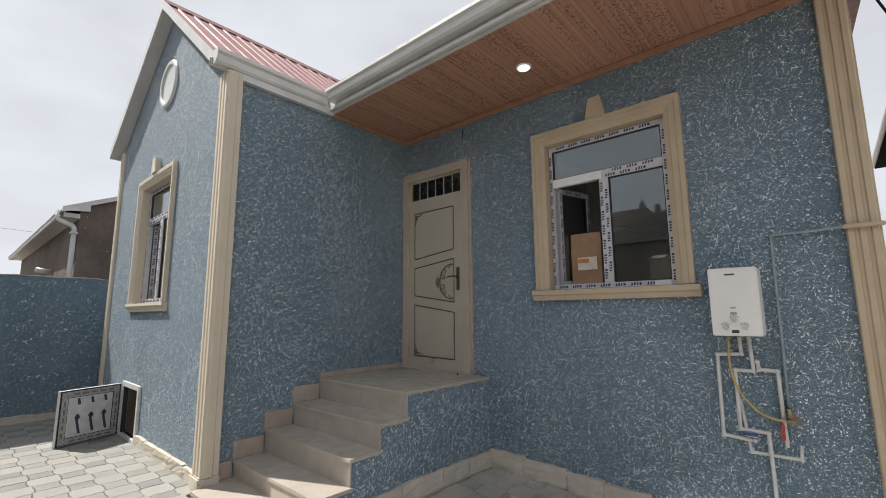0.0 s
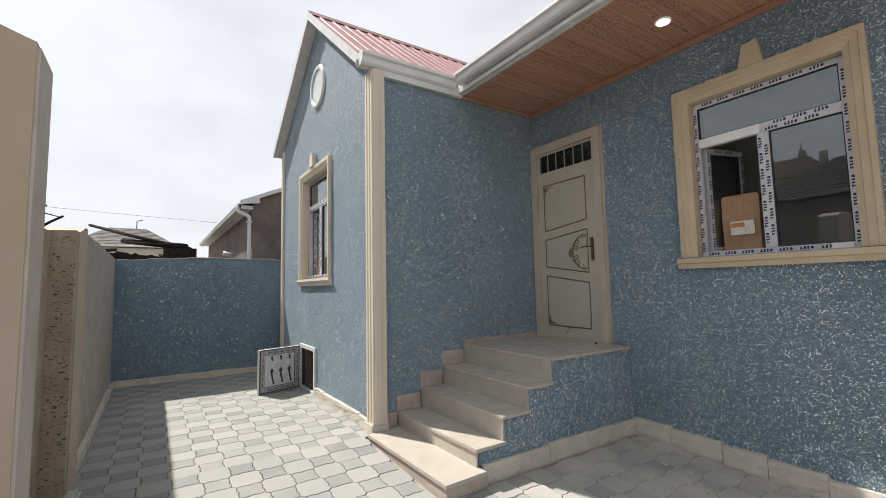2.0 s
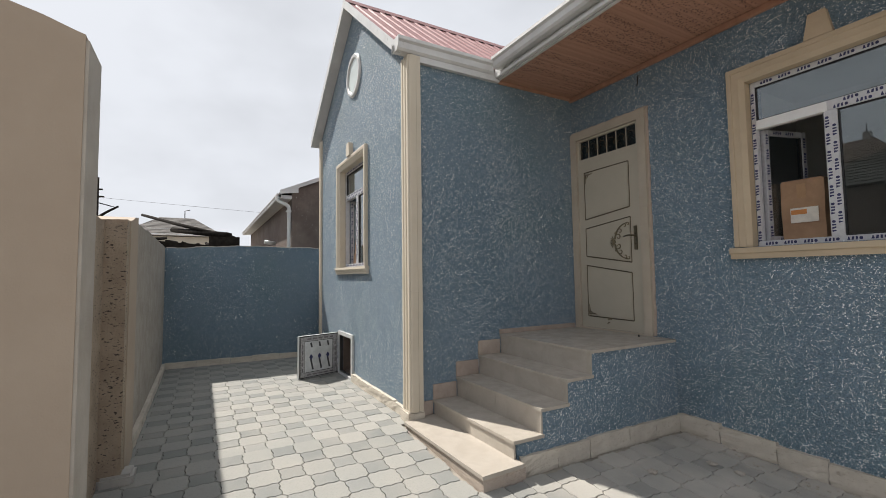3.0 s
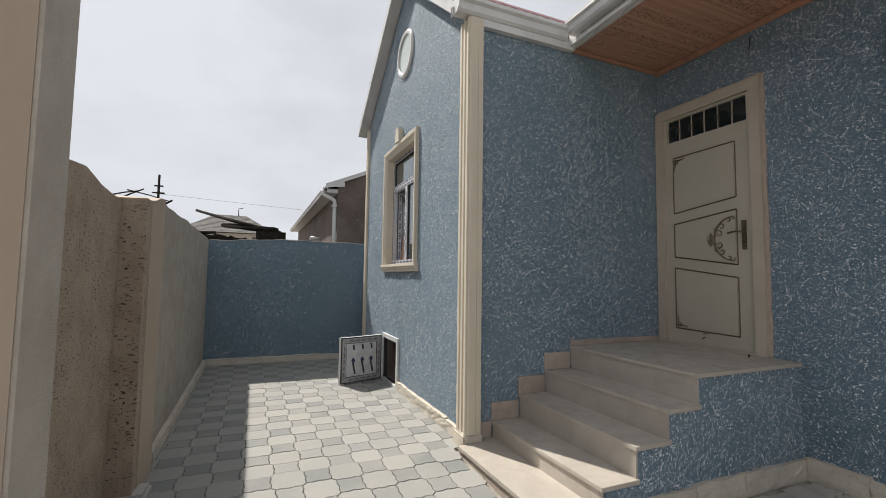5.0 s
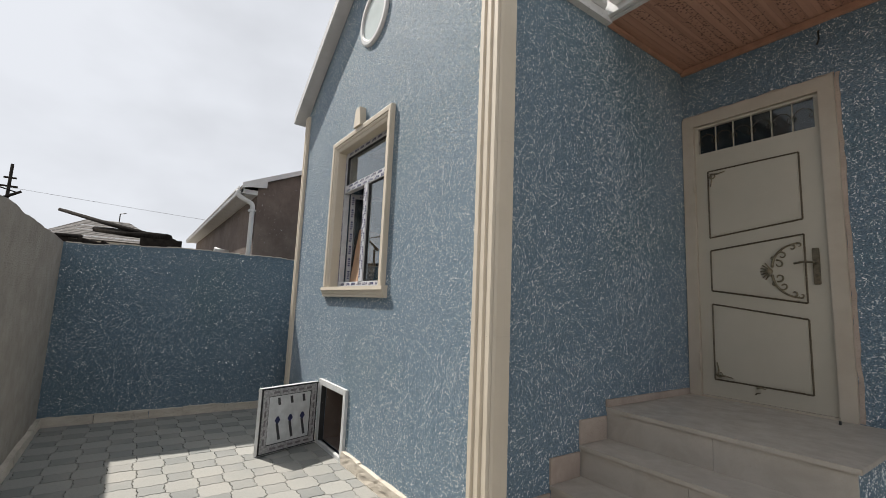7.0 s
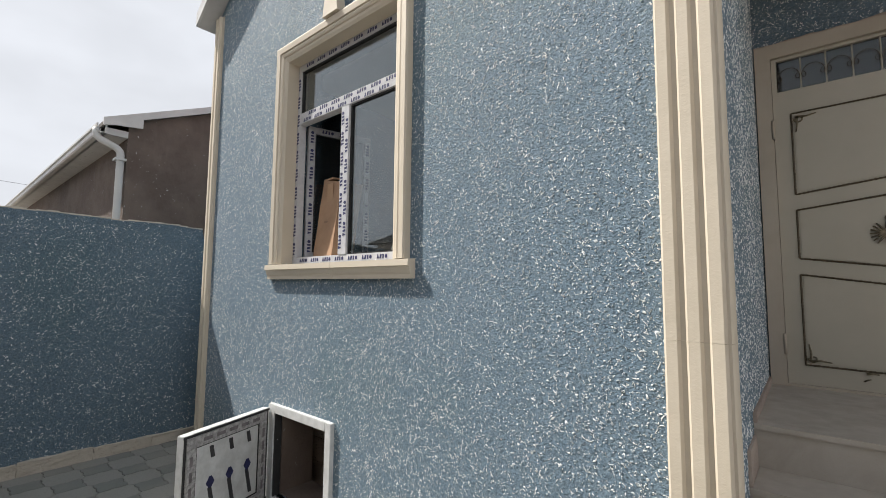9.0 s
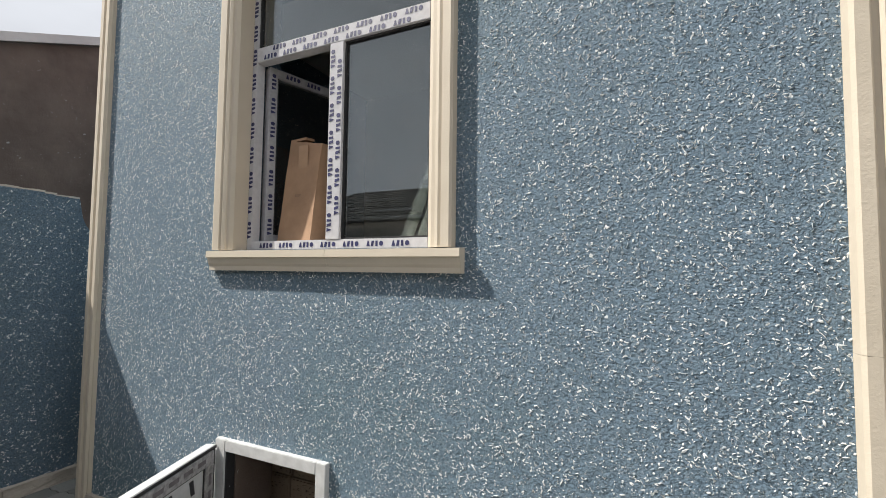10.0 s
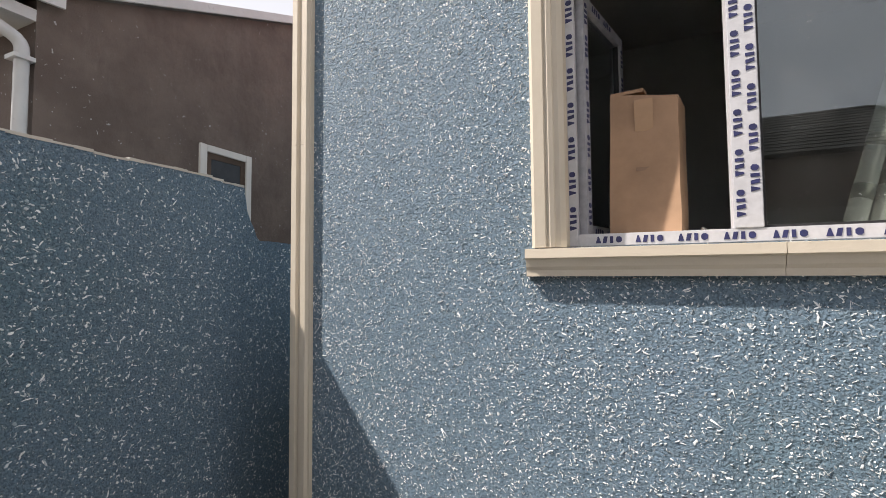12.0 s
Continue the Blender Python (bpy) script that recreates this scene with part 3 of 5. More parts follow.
# ---- wing: mouldings, roof, gutters ----
def fluted(x0, x1, y_face, depth, n, side=None):
    """Plan of a pilaster with n raised bands on its face; side: (depth of the return, its x)."""
    pts = [(x0, y_face)]
    w = (x1 - x0) / n
    for i in range(n):
        a = x0 + i * w
        pts += [(a + 0.002, y_face - depth + 0.014), (a + 0.16 * w, y_face - depth), (a + 0.66 * w, y_face - depth), (a + 0.8 * w, y_face - depth + 0.014), (a + w - 0.002, y_face - depth + 0.014)]
    pts.append((x1, y_face))
    return pts


pil = fluted(-4.50, -4.29, GAB, 0.062, 3)[:-1]
pil = pil[:-1] + [(-4.295, GAB - 0.05), (-4.288, GAB - 0.03), (-4.288, 1.69), (-4.298, 1.70), (-4.298, 1.75), (SIDE, 1.75), (SIDE, GAB)]
corner = thing("corner_pilaster", (-4.4, 1.63, 0.1), "cream fluted plaster pilaster on the wing's corner", "pilaster", kind="structure")
for a, b in ((0.115, 1.38), (1.381, 2.62), (2.621, 4.03)):
    part("shaft", P(pil, "z", a, b), CREAM, corner)
strip = thing("edge_pilaster", (-8.5, 1.63, 0.0), "narrow cream fluted strip on the gable's edge", "pilaster", kind="structure")
for a, b in ((0.0, 1.5), (1.501, 2.28), (2.281, 4.2)):
    part("shaft", P(fluted(-8.54, -8.415, GAB, 0.037, 2), "z", a, b), CREAM, strip)
end_pil = thing("end_pilaster", (0.27, 4.1, -0.2), "tan fluted plaster pilaster at the end of the facade", "pilaster", kind="structure")
for a, b in ((-0.3, 2.1), (2.101, 4.0)):
    part("shaft", P(fluted(0.175, 0.36, MAIN, 0.055, 3), "z", a, b), TAN, end_pil)

roof = thing("gable_roof", (APEX[0], 1.5, 4.1), "faded red ribbed metal gable roof with pale barge boards", "roof", kind="structure")


def ribbed(x0, z0, x1, z1, y0, y1, pitch=0.2, h=0.015, t=0.012):
    """A trapezoidal metal sheet from the ridge (x0, z0) to the eave (x1, z1)."""
    bm = bmesh.new()
    prof = []
    y = y0
    while y < y1:
        prof += [(y, 0), (y + pitch * 0.62, 0), (y + pitch * 0.7, h), (y + pitch * 0.92, h)]
        y += pitch
    prof.append((y, 0))
    d = Vector((x1 - x0, 0, z1 - z0)).normalized()
    nrm = Vector((-d.z, 0, d.x))
    nrm = nrm if nrm.z > 0 else -nrm
    rows = []
    for off in (0.0, -t):
        for px, pz in ((x0, z0), (x1, z1)):
            rows.append([bm.verts.new(Vector((px, yy, pz)) + nrm * (hh + off)) for yy, hh in prof])
    for a, b in ((0, 1), (2, 3), (0, 2), (1, 3)):
        for i in range(len(prof) - 1):
            bm.faces.new((rows[a][i], rows[a][i + 1], rows[b][i + 1], rows[b][i]))
    return bm


part("roof_sheet", ribbed(APEX[0], APEX[1] + 0.05, EAVE_R[0] + 0.02, EAVE_R[1] + 0.07, 1.5, 7.9), REDROOF, roof)
part("roof_sheet", ribbed(APEX[0], APEX[1] + 0.05, EAVE_L[0], EAVE_L[1] + 0.07, 1.5, 7.9), REDROOF, roof)
ridge = P([(APEX[0] - 0.12, APEX[1] - 0.005), (APEX[0], APEX[1] + 0.1), (APEX[0] + 0.12, APEX[1] - 0.025), (APEX[0], APEX[1] + 0.085)], "y", 1.49, 7.9)
part("ridge_cap", ridge, REDROOF, roof)
for (ex, ez), mat in ((EAVE_R, WHITEMETAL), (EAVE_L, GREYMETAL)):
    # barge face, then the lining under the overhang
    bm = P([(APEX[0], APEX[1] - 0.06), (APEX[0], APEX[1] + 0.075), (ex, ez + 0.105), (ex, ez - 0.03)], "y", 1.485, 1.505)
    part("barge_board", bm, WHITEMETAL, roof)
    bm = P([(APEX[0], APEX[1] - 0.06), (APEX[0], APEX[1] + 0.03), (ex, ez + 0.06), (ex, ez - 0.03)], "y", 1.507, GAB - 0.002)
    part("verge_lining", bm, mat, roof)
    bm = P([(ex, ez - 0.03), (ex, ez + 0.06), (ex + (0.45 if ex < -6 else -0.12), ez + (0.37 if ex < -6 else 0.16)), (ex + (0.45 if ex < -6 else -0.12), ez + (0.28 if ex < -6 else 0.07))], "y", GAB, 7.9)
    part("eave_lining", bm, mat, roof)


def gutter_profile(u, z, w=0.12, h=0.12, out=1):
    """Box gutter with a rolled rim, hollow, seen along its run."""
    o = out
    return [(u, z), (u - o * 0.02, z), (u - o * 0.02, z - h), (u + o * w * 0.62, z - h), (u + o * w * 0.78, z - h * 0.82), (u + o * w * 0.8, z - h * 0.35),
            (u + o * w, z - h * 0.2), (u + o * w, z + 0.008), (u + o * (w - 0.022), z + 0.008), (u + o * (w - 0.022), z - 0.008), (u + o * (w - 0.008), z - 0.01),
            (u + o * (w - 0.008), z - h * 0.17), (u + o * (w * 0.74), z - h * 0.32), (u + o * w * 0.72, z - h * 0.78), (u + o * w * 0.58, z - h + 0.008), (u, z - h + 0.008)]


side_gutter = thing("side_gutter", (-4.3, 2.2, 4.0), "pale metal box gutter along the wing's eave", "gutter", kind="structure")
part("trough", P(gutter_profile(-4.385, 4.185, 0.14, 0.14), "y", 1.47, 2.75), WHITEMETAL, side_gutter)
part("end_cap", P([(-4.40, 4.04), (-4.30, 4.04), (-4.25, 4.09), (-4.245, 4.19), (-4.40, 4.19)], "y", 1.462, 1.47), WHITEMETAL, side_gutter)
part("fascia", B(SIDE - 0.02, SIDE + 0.055, GAB, 2.86, 3.97, 4.043), WHITEMETAL, side_gutter)
part("bracket", T(bend([(-4.41, 1.455, 4.03), (-4.405, 1.455, 4.13), (-4.37, 1.455, 4.13), (-4.365, 1.455, 4.05)], 0.02), 0.007, 6), GREYMETAL, side_gutter, "small bent metal hook")

porch_gutter = thing("porch_gutter", (-2.0, 2.8, 4.0), "pale metal box gutter along the porch eave", "gutter", kind="structure")
part("trough", P([(-u, z) for u, z in gutter_profile(-2.83, 4.225, 0.13, 0.13)], "x", -4.26, 0.62), WHITEMETAL, porch_gutter)
part("fascia", B(SIDE, 0.6, 2.835, 2.868, 3.99, 4.22), WHITEMETAL, porch_gutter)
part("drip_edge", B(SIDE, 0.6, 2.795, 2.834, 4.005, 4.045, bev=0.006), WHITEMETAL, porch_gutter)

# lining over the porch: narrow boards running out from the wall, in one ceiling mesh
bm = bmesh.new()
x, k = SIDE + 0.004, 0
while x < 0.58:
    w = 0.1015
    box(bm, x, min(x + w, 0.6), 2.87, MAIN - 0.002, 4.01, 4.022)
    box(bm, x + w * 0.36, x + w * 0.64, 2.87, MAIN - 0.002, 4.006, 4.01)
    x += 0.104
box(bm, SIDE, 0.6, 2.87, MAIN, 4.024, 4.04)
solid("ceiling_porch", bm, WOOD, "brown wood-print lining boards over the porch", "ceiling", kind="structure")
bm = bmesh.new()
box(bm, SIDE, 0.2, MAIN - 0.045, MAIN, 3.945, 4.005, bev=0.008)
box(bm, SIDE, SIDE + 0.04, 2.87, MAIN - 0.046, 3.965, 4.005, bev=0.008)
solid("trim_porch_lining", bm, WOODTRIM, "reddish brown cornice strip under the lining", "trim", kind="structure")
porch_roof = thing("porch_roof", (-2, 4, 4.2), "faded red ribbed metal roof over the entrance", "roof", kind="structure")
bm = ribbed(4.0, 0, -1.0, 0, 0, 5.0)
for v in bm.verts:
    x0, y0, z0 = v.co
    v.co = (SIDE + y0, 2.9 + (x0 + 1.0), 4.25 + (x0 + 1.0) * 0.22 + z0)
part("roof_sheet", bm, REDROOF, porch_roof)

spot = thing("recessed_spotlight", (-2.035, 3.55, 4.0), "round white recessed spotlight, glowing, in the lining", "spotlight")
ring = bmesh.new()
bmesh.ops.create_cone(ring, cap_ends=True, segments=32, radius1=0.072, radius2=0.078, depth=0.012, matrix=Matrix.Translation((-2.035, 3.55, 3.999)))
part("rim", ring, PVC, spot)
disc = bmesh.new()
bmesh.ops.create_cone(disc, cap_ends=True, segments=32, radius1=0.056, radius2=0.056, depth=0.006, matrix=Matrix.Translation((-2.035, 3.55, 3.99)))
glow = Mat("lit_lamp_diffuser", 0.5)
glow.b.inputs["Emission Color"].default_value = (1, 0.97, 0.92, 1)
glow.b.inputs["Emission Strength"].default_value = 2.5
part("diffuser", disc, glow.m, spot, "lit white diffuser")


# ---- windows ----
def surround(inner, profile, y, open_bottom=True):
    """A mitred moulding round three sides of an opening; profile: (outward, towards the viewer) from its edge."""
    x0, x1, z0, z1 = inner
    bm = bmesh.new()
    loops = []
    for cx, cz, sx, sz in ((x0, z0, -1, 0), (x0, z1, -1, 1), (x1, z1, 1, 1), (x1, z0, 1, 0)):
        loops.append([bm.verts.new((cx + sx * u, y - v, cz + sz * u)) for u, v in profile])
    for a, b in zip(loops, loops[1:]):
        for i in range(len(profile) - 1):
            bm.faces.new((a[i], a[i + 1], b[i + 1], b[i]))
    bm.faces.new(loops[0]), bm.faces.new(loops[-1][::-1])
    return bm


def prints(bm, y, x0, x1, z0, z1, vertical, rows=1, seed=0, face=-1):
    """Rows of small printed marks on film along a frame member, as plain blocks."""
    rng = random.Random(seed)
    length = (z1 - z0) if vertical else (x1 - x0)
    wide = (x1 - x0) if vertical else (z1 - z0)
    for r in range(rows):
        c = wide * (r + 0.5) / rows
        s = 0.02 + 0.05 * rng.random() + r * 0.06
        hh = min(0.0135, wide / rows * 0.37)
        while s < length - 0.1:
            # four plain shapes in a row: a wedge, a slanted block, a block, a round
            for k, shape in enumerate((((-1, 0.05), (-1, 0.95), (1, 0.62), (1, 0.38)), ((-1, 0.05), (-1, 0.7), (1, 0.95), (1, 0.3)), ((-1, 0.15), (1, 0.15), (1, 0.7), (-1, 0.7)),
                                       ((-0.9, 0.3), (-0.45, 0.02), (0.45, 0.02), (0.9, 0.3), (0.9, 0.7), (0.45, 0.98), (-0.45, 0.98), (-0.9, 0.7)))):
                a = s + k * 0.0255
                if vertical:
                    pts = [(x0 + c + p * hh, z0 + a + q * 0.0225) for p, q in shape]
                else:
                    pts = [(x0 + a + q * 0.0225, z0 + c + p * hh) for p, q in shape]
                prism(bm, pts, "y", y - 0.0012, y)
            s += 0.146
    return bm


def member(win, name, x0, x1, y0, y1, z0, z1, vertical, rows=1, seed=0, film=True):
    ob = part(name, B(x0, x1, y0, y1, z0, z1, bev=0.003), FILM if film else PVC, win, "white plastic profile in printed film" if film else "white plastic profile")
    if film:
        part("film_marks", prints(bmesh.new(), y0 - 0.0005, x0, x1, z0, z1, vertical, rows, seed), NAVY, ob, "navy printed marks")["kind"] = "stuff"
    return ob


def open_sash(win, hx, hy, z0, z1, width, angle, seed):
    """A sash hinged at (hx, hy), swung inwards by the angle, with its pane."""
    m = Matrix.Translation((hx, hy, 0)) @ Matrix.Rotation(radians(angle), 4, "Z")
    w, d = 0.052, 0.055
    ob = None
    for i, (a, b, c, e, vert) in enumerate(((0, w, z0, z1, True), (width - w, width, z0, z1, True), (w, width - w, z0, z0 + w, False), (w, width - w, z1 - w, z1, False))):
        bm = B(a, b, 0, d, c, e, bev=0.003)
        bm.transform(m)
        ob = part("sash_member", bm, SHADEFILM, win, "opened sash profile in printed film")
        mk = prints(bmesh.new(), -0.0006, a, b, c, e, vert, 1, seed + i)
        mk.transform(m)
        part("film_marks", mk, NAVY, ob, "navy printed marks")["kind"] = "stuff"
    for a, b, c, e in ((w, w + 0.008, z0 + w, z1 - w), (width - w - 0.008, width - w, z0 + w, z1 - w)):
        bm = B(a, b, 0.008, 0.047, c, e)
        bm.transform(m)
        part("gasket", bm, GASKET, win)
    bm = B(w, width - w, 0.02, 0.026, z0 + w, z1 - w)
    bm.transform(m)
    part("sash_pane", bm, GLASS, win).visible_shadow = False
    bm = B(width - 0.042, width - 0.016, -0.014, 0.0, (z0 + z1) / 2 - 0.05, (z0 + z1) / 2 + 0.05, bev=0.003)
    bm.transform(m)
    part("handle", bm, PVC, win)


def window(win, x0, x1, z0, z1, yf, trans, mull, sash_angle, seed, left_film=True):
    """Two-leaf plastic window with a top light: the left leaf stands open, the right one is shut."""
    d = 0.06
    member(win, "frame_left", x0, x0 + 0.036, yf, yf + d, z0, z1, True, 1, seed)
    member(win, "frame_right", x1 - 0.052, x1, yf, yf + d, z0, z1, True, 1, seed + 1)
    member(win, "frame_head", x0 + 0.036, x1 - 0.052, yf, yf + d, z1 - 0.05, z1, False, 1, seed + 2)
    member(win, "frame_foot", x0 + 0.036, x1 - 0.052, yf, yf + d, z0, z0 + 0.05, False, 1, seed + 3)
    if left_film:
        member(win, "transom", x0 + 0.036, x1 - 0.052, yf - 0.003, yf + d, trans - 0.043, trans + 0.043, False, 2, seed + 4)
    else:
        member(win, "transom", x0 + 0.036, mull - 0.02, yf - 0.003, yf + d, trans - 0.043, trans + 0.043, False, 2, seed + 4, False)
        member(win, "transom", mull - 0.02, x1 - 0.052, yf - 0.003, yf + d, trans - 0.043, trans + 0.043, False, 2, seed + 4)
    member(win, "mullion", mull - 0.045, mull + 0.045, yf - 0.004, yf + d, z0 + 0.05, trans - 0.043, True, 2, seed + 5)
    for name, a, b, c, e in (("top_pane", x0 + 0.036, x1 - 0.052, trans + 0.043, z1 - 0.05), ("pane", mull + 0.045, x1 - 0.052, z0 + 0.05, trans - 0.043)):
        part(name, B(a + 0.008, b - 0.008, yf + 0.024, yf + 0.03, c + 0.008, e - 0.008), GLASS, win).visible_shadow = False
        g = bmesh.new()
        for q in ((a, a + 0.009, c, e), (b - 0.009, b, c, e), (a + 0.009, b - 0.009, c, c + 0.009), (a + 0.009, b - 0.009, e - 0.009, e)):
            box(g, q[0], q[1], yf + 0.012, yf + 0.04, q[2], q[3])
        part("gasket", g, GASKET, win, "thin black rubber gasket")
    open_sash(win, x0 + 0.07, yf + 0.066, z0 + 0.045, trans - 0.04, mull - x0 - 0.09, sash_angle, seed + 10)
    part("inner_sill", B(x0 - 0.04, x1 + 0.04, yf + d + 0.002, GAB + 0.62 if yf < 3 else MAIN + 0.55, z0 - 0.02, z0 + 0.02, bev=0.004), PVC, win)


win = thing("window_1", (-6.54, 1.64, 1.6), "white plastic window with one leaf open, in a cream moulded surround", "window", kind="structure")
prof = [(0.012, -0.082), (-0.008, -0.082), (-0.008, 0.012), (0.012, 0.024), (0.03, 0.026), (0.034, 0.034), (0.05, 0.04), (0.064, 0.036), (0.068, 0.046), (0.108, 0.05), (0.12, 0.044), (0.12, -0.01)]
part("surround", surround(WING_WIN, prof, GAB), CREAM, win, "cream stepped plaster moulding")
sill = [(GAB + 0.07, 1.717), (GAB - 0.06, 1.71), (GAB - 0.062, 1.674), (GAB - 0.05, 1.668), (GAB - 0.044, 1.64), (GAB - 0.036, 1.626), (GAB - 0.036, 1.602), (GAB + 0.01, 1.602), (GAB + 0.01, 1.69), (GAB + 0.07, 1.69)]
for a, b in ((-7.312, -6.472), (-6.47, -5.765)):
    part("sill", P(sill, "x", a, b), CREAM, win, "cream moulded plaster sill")
key = P([(-6.635, 3.437), (-6.465, 3.437), (-6.495, 3.64), (-6.605, 3.64)], "y", GAB - 0.07, GAB)
part("keystone", key, CREAM, win, "small cream keystone")
window(win, -7.16, -5.933, 1.72, 3.31, 1.738, 2.865, -6.54, 74, 20)

win = thing("window_2", (-1.54, 4.1, 1.68), "white plastic window with one leaf open, in a tan surround", "window", kind="structure")
prof = [(0.012, -0.074), (-0.008, -0.074), (-0.008, 0.018), (0.035, 0.03), (0.042, 0.036), (0.095, 0.038), (0.10, 0.05), (0.138, 0.05), (0.138, -0.01)]
part("surround", surround(MAIN_WIN, prof, MAIN), TAN, win, "tan stepped plaster moulding")
sill = [(MAIN + 0.06, 1.79), (MAIN - 0.075, 1.782), (MAIN - 0.075, 1.735), (MAIN - 0.055, 1.725), (MAIN - 0.05, 1.68), (MAIN + 0.01, 1.68), (MAIN + 0.01, 1.76), (MAIN + 0.06, 1.76)]
part("sill", P(sill, "x", -2.325, -0.75), TAN, win, "tan moulded plaster sill")
part("keystone", P([(-1.655, 3.506), (-1.455, 3.506), (-1.495, 3.72), (-1.615, 3.72)], "y", MAIN - 0.05, MAIN), TAN, win, "tall tan keystone")
window(win, -2.14, -0.94, 1.792, 3.355, 4.205, 2.94, -1.55, 74, 40, False)

part("bare_patch", B(-1.135, -1.0, 4.198, 4.204, 1.794, 1.836, bev=0.002), PVC, win, "strip of bare white plastic")

win = thing("window_3", (-6.41, 1.62, 4.67), "small round pale window high in the gable", "window", kind="structure")


def annulus(cx, cz, r0, r1, y0, y1, seg=48):
    bm = bmesh.new()
    rows = [[bm.verts.new((cx + r * math.cos(a), y, cz + r * math.sin(a))) for a in (2 * math.pi * k / seg for k in range(seg))] for r, y in ((r0, y1), (r0, y0 + 0.012), (r0 + 0.015, y0), (r1 - 0.02, y0), (r1, y0 + 0.02), (r1, y1))]
    for a, b in zip(rows, rows[1:] + rows[:1]):
        for k in range(seg):
            f = bm.faces.new((a[k], a[(k + 1) % seg], b[(k + 1) % seg], b[k]))
            f.smooth = False
    return bm


part("ring", annulus(-6.41, 4.67, 0.258, 0.332, GAB - 0.035, GAB - 0.002), WHITEMETAL, win, "white moulded ring")
disc = bmesh.new()
bmesh.ops.create_circle(disc, cap_ends=True, segments=48, radius=0.258, matrix=Matrix.Translation((-6.41, GAB - 0.012, 4.67)) @ Matrix.Rotation(radians(90), 4, "X"))
pale = simple("frosted_pale_green_pane", (0.52, 0.58, 0.56), 0.15, 0, 0.06, 4)
part("pane", disc, pale, win, "frosted pale green pane")


# ---- entrance door ----
door = thing("door_1", (-3.775, 4.1, 0.845), "closed greige metal entrance door with barred top light", "door", kind="structure")
YD = 4.112
fr = bmesh.new()
box(fr, -4.35, -4.25, YD - 0.03, MAIN + 0.08, 0.846, 3.475)
box(fr, -3.30, -3.20, YD - 0.03, MAIN + 0.08, 0.846, 3.475)
box(fr, -4.25, -3.30, YD - 0.03, MAIN + 0.08, 3.37, 3.475)
part("door_frame", fr, DOORFRAME, door, "greige frame with plaster smears")
leaf = pierced(bmesh.new(), "y", YD, 0.05, -4.247, -3.303, 0.866, 3.367, [(-4.215, -3.335, 3.095, 3.345)])
part("leaf", leaf, DOORPAINT, door)
for q, n in (((-3.2, -3.172, 0.85, 3.5), 1), ((-4.355, -3.2, 3.475, 3.502), 2)):
    bm = B(q[0], q[1], MAIN - 0.012, MAIN + 0.004, q[2], q[3])
    bmesh.ops.subdivide_edges(bm, edges=[e for e in bm.edges if e.calc_length() > 0.5], cuts=40, use_grid_fill=True)
    part("mortar_edge", roughen(bm, 0.012, n, 13.0), PINKSTONE, door, "rough pinkish mortar along the frame")
part("threshold", B(-4.25, -3.30, YD - 0.02, MAIN + 0.08, 0.846, 0.864), DOORFRAME, door)
xs6 = [-4.215 + 0.88 * i / 6 for i in range(7)]
for i in range(6):
    part("top_pane", B(xs6[i] + 0.006, xs6[i + 1] - 0.006, YD + 0.026, YD + 0.03, 3.098, 3.342), DARKGLASS, door).visible_shadow = False
for x in xs6[1:-1]:
    part("bar", B(x - 0.004, x + 0.004, YD + 0.014, YD + 0.0245, 3.095, 3.345), DOORPAINT, door, "thin greige glazing bar")
for i in range(6):
    x, w = xs6[i], xs6[1] - xs6[0]
    arc = [(x + w * (0.5 + 0.46 * math.cos(a)), YD + 0.008, 3.2 + 0.075 * math.sin(a)) for a in (math.pi * k / 10 for k in range(11))]
    bm = T(arc, 0.003, 6)
    for s in (0.04, 0.96):
        o = 1 if s < 0.5 else -1
        tube(bm, [(x + w * s + o * 0.018 * (1 - math.cos(a)) * 0.7, YD + 0.008, 3.2 - 0.02 * math.sin(a)) for a in (1.6 * math.pi * k / 9 for k in range(10))], 0.0028, 6)
    part("scroll", bm, BRONZE, door, "wrought scroll in the top light")


def beading(corners, r=0.0065):
    """A roped bead laid round a panel."""
    bm = bmesh.new()
    cs = [Vector((x, YD - 0.004, z)) for x, z in corners]
    for a, b in zip(cs, cs[1:] + cs[:1]):
        n = max(2, int((b - a).length / 0.012))
        pts = [a + (b - a) * k / n for k in range(n + 1)]
        rings = []
        d = (b - a).normalized()
        side = Vector((0, -1, 0)).cross(d)
        for k, p in enumerate(pts):
            rr = r * (1.15 if k % 2 else 0.8)
            rings.append([bm.verts.new(p + side * -rr), bm.verts.new(p + Vector((0, -rr, 0))), bm.verts.new(p + side * rr)])
        for u, v in zip(rings, rings[1:]):
            for j in range(2):
                bm.faces.new((u[j], u[j + 1], v[j + 1], v[j]))
    return bm


PANELS = ([(-4.14, 2.905), (-3.45, 2.915), (-3.45, 2.36), (-4.14, 2.275)], [(-4.14, 2.155), (-3.45, 2.238), (-3.45, 1.69), (-4.14, 1.79)], [(-4.14, 1.67), (-3.45, 1.565), (-3.45, 0.995), (-4.14, 1.01)])
for c in PANELS:
    part("panel_bead", beading(c), BRONZE, door, "dark roped bead round a panel")
    cx, cz = sum(p[0] for p in c) / 4, sum(p[1] for p in c) / 4
    inner = [(cx + (x - cx) * 0.955, cz + (z - cz) * 0.945) for x, z in c]
    part("panel", P(inner, "y", YD - 0.006, YD), DOORPAINT, door)


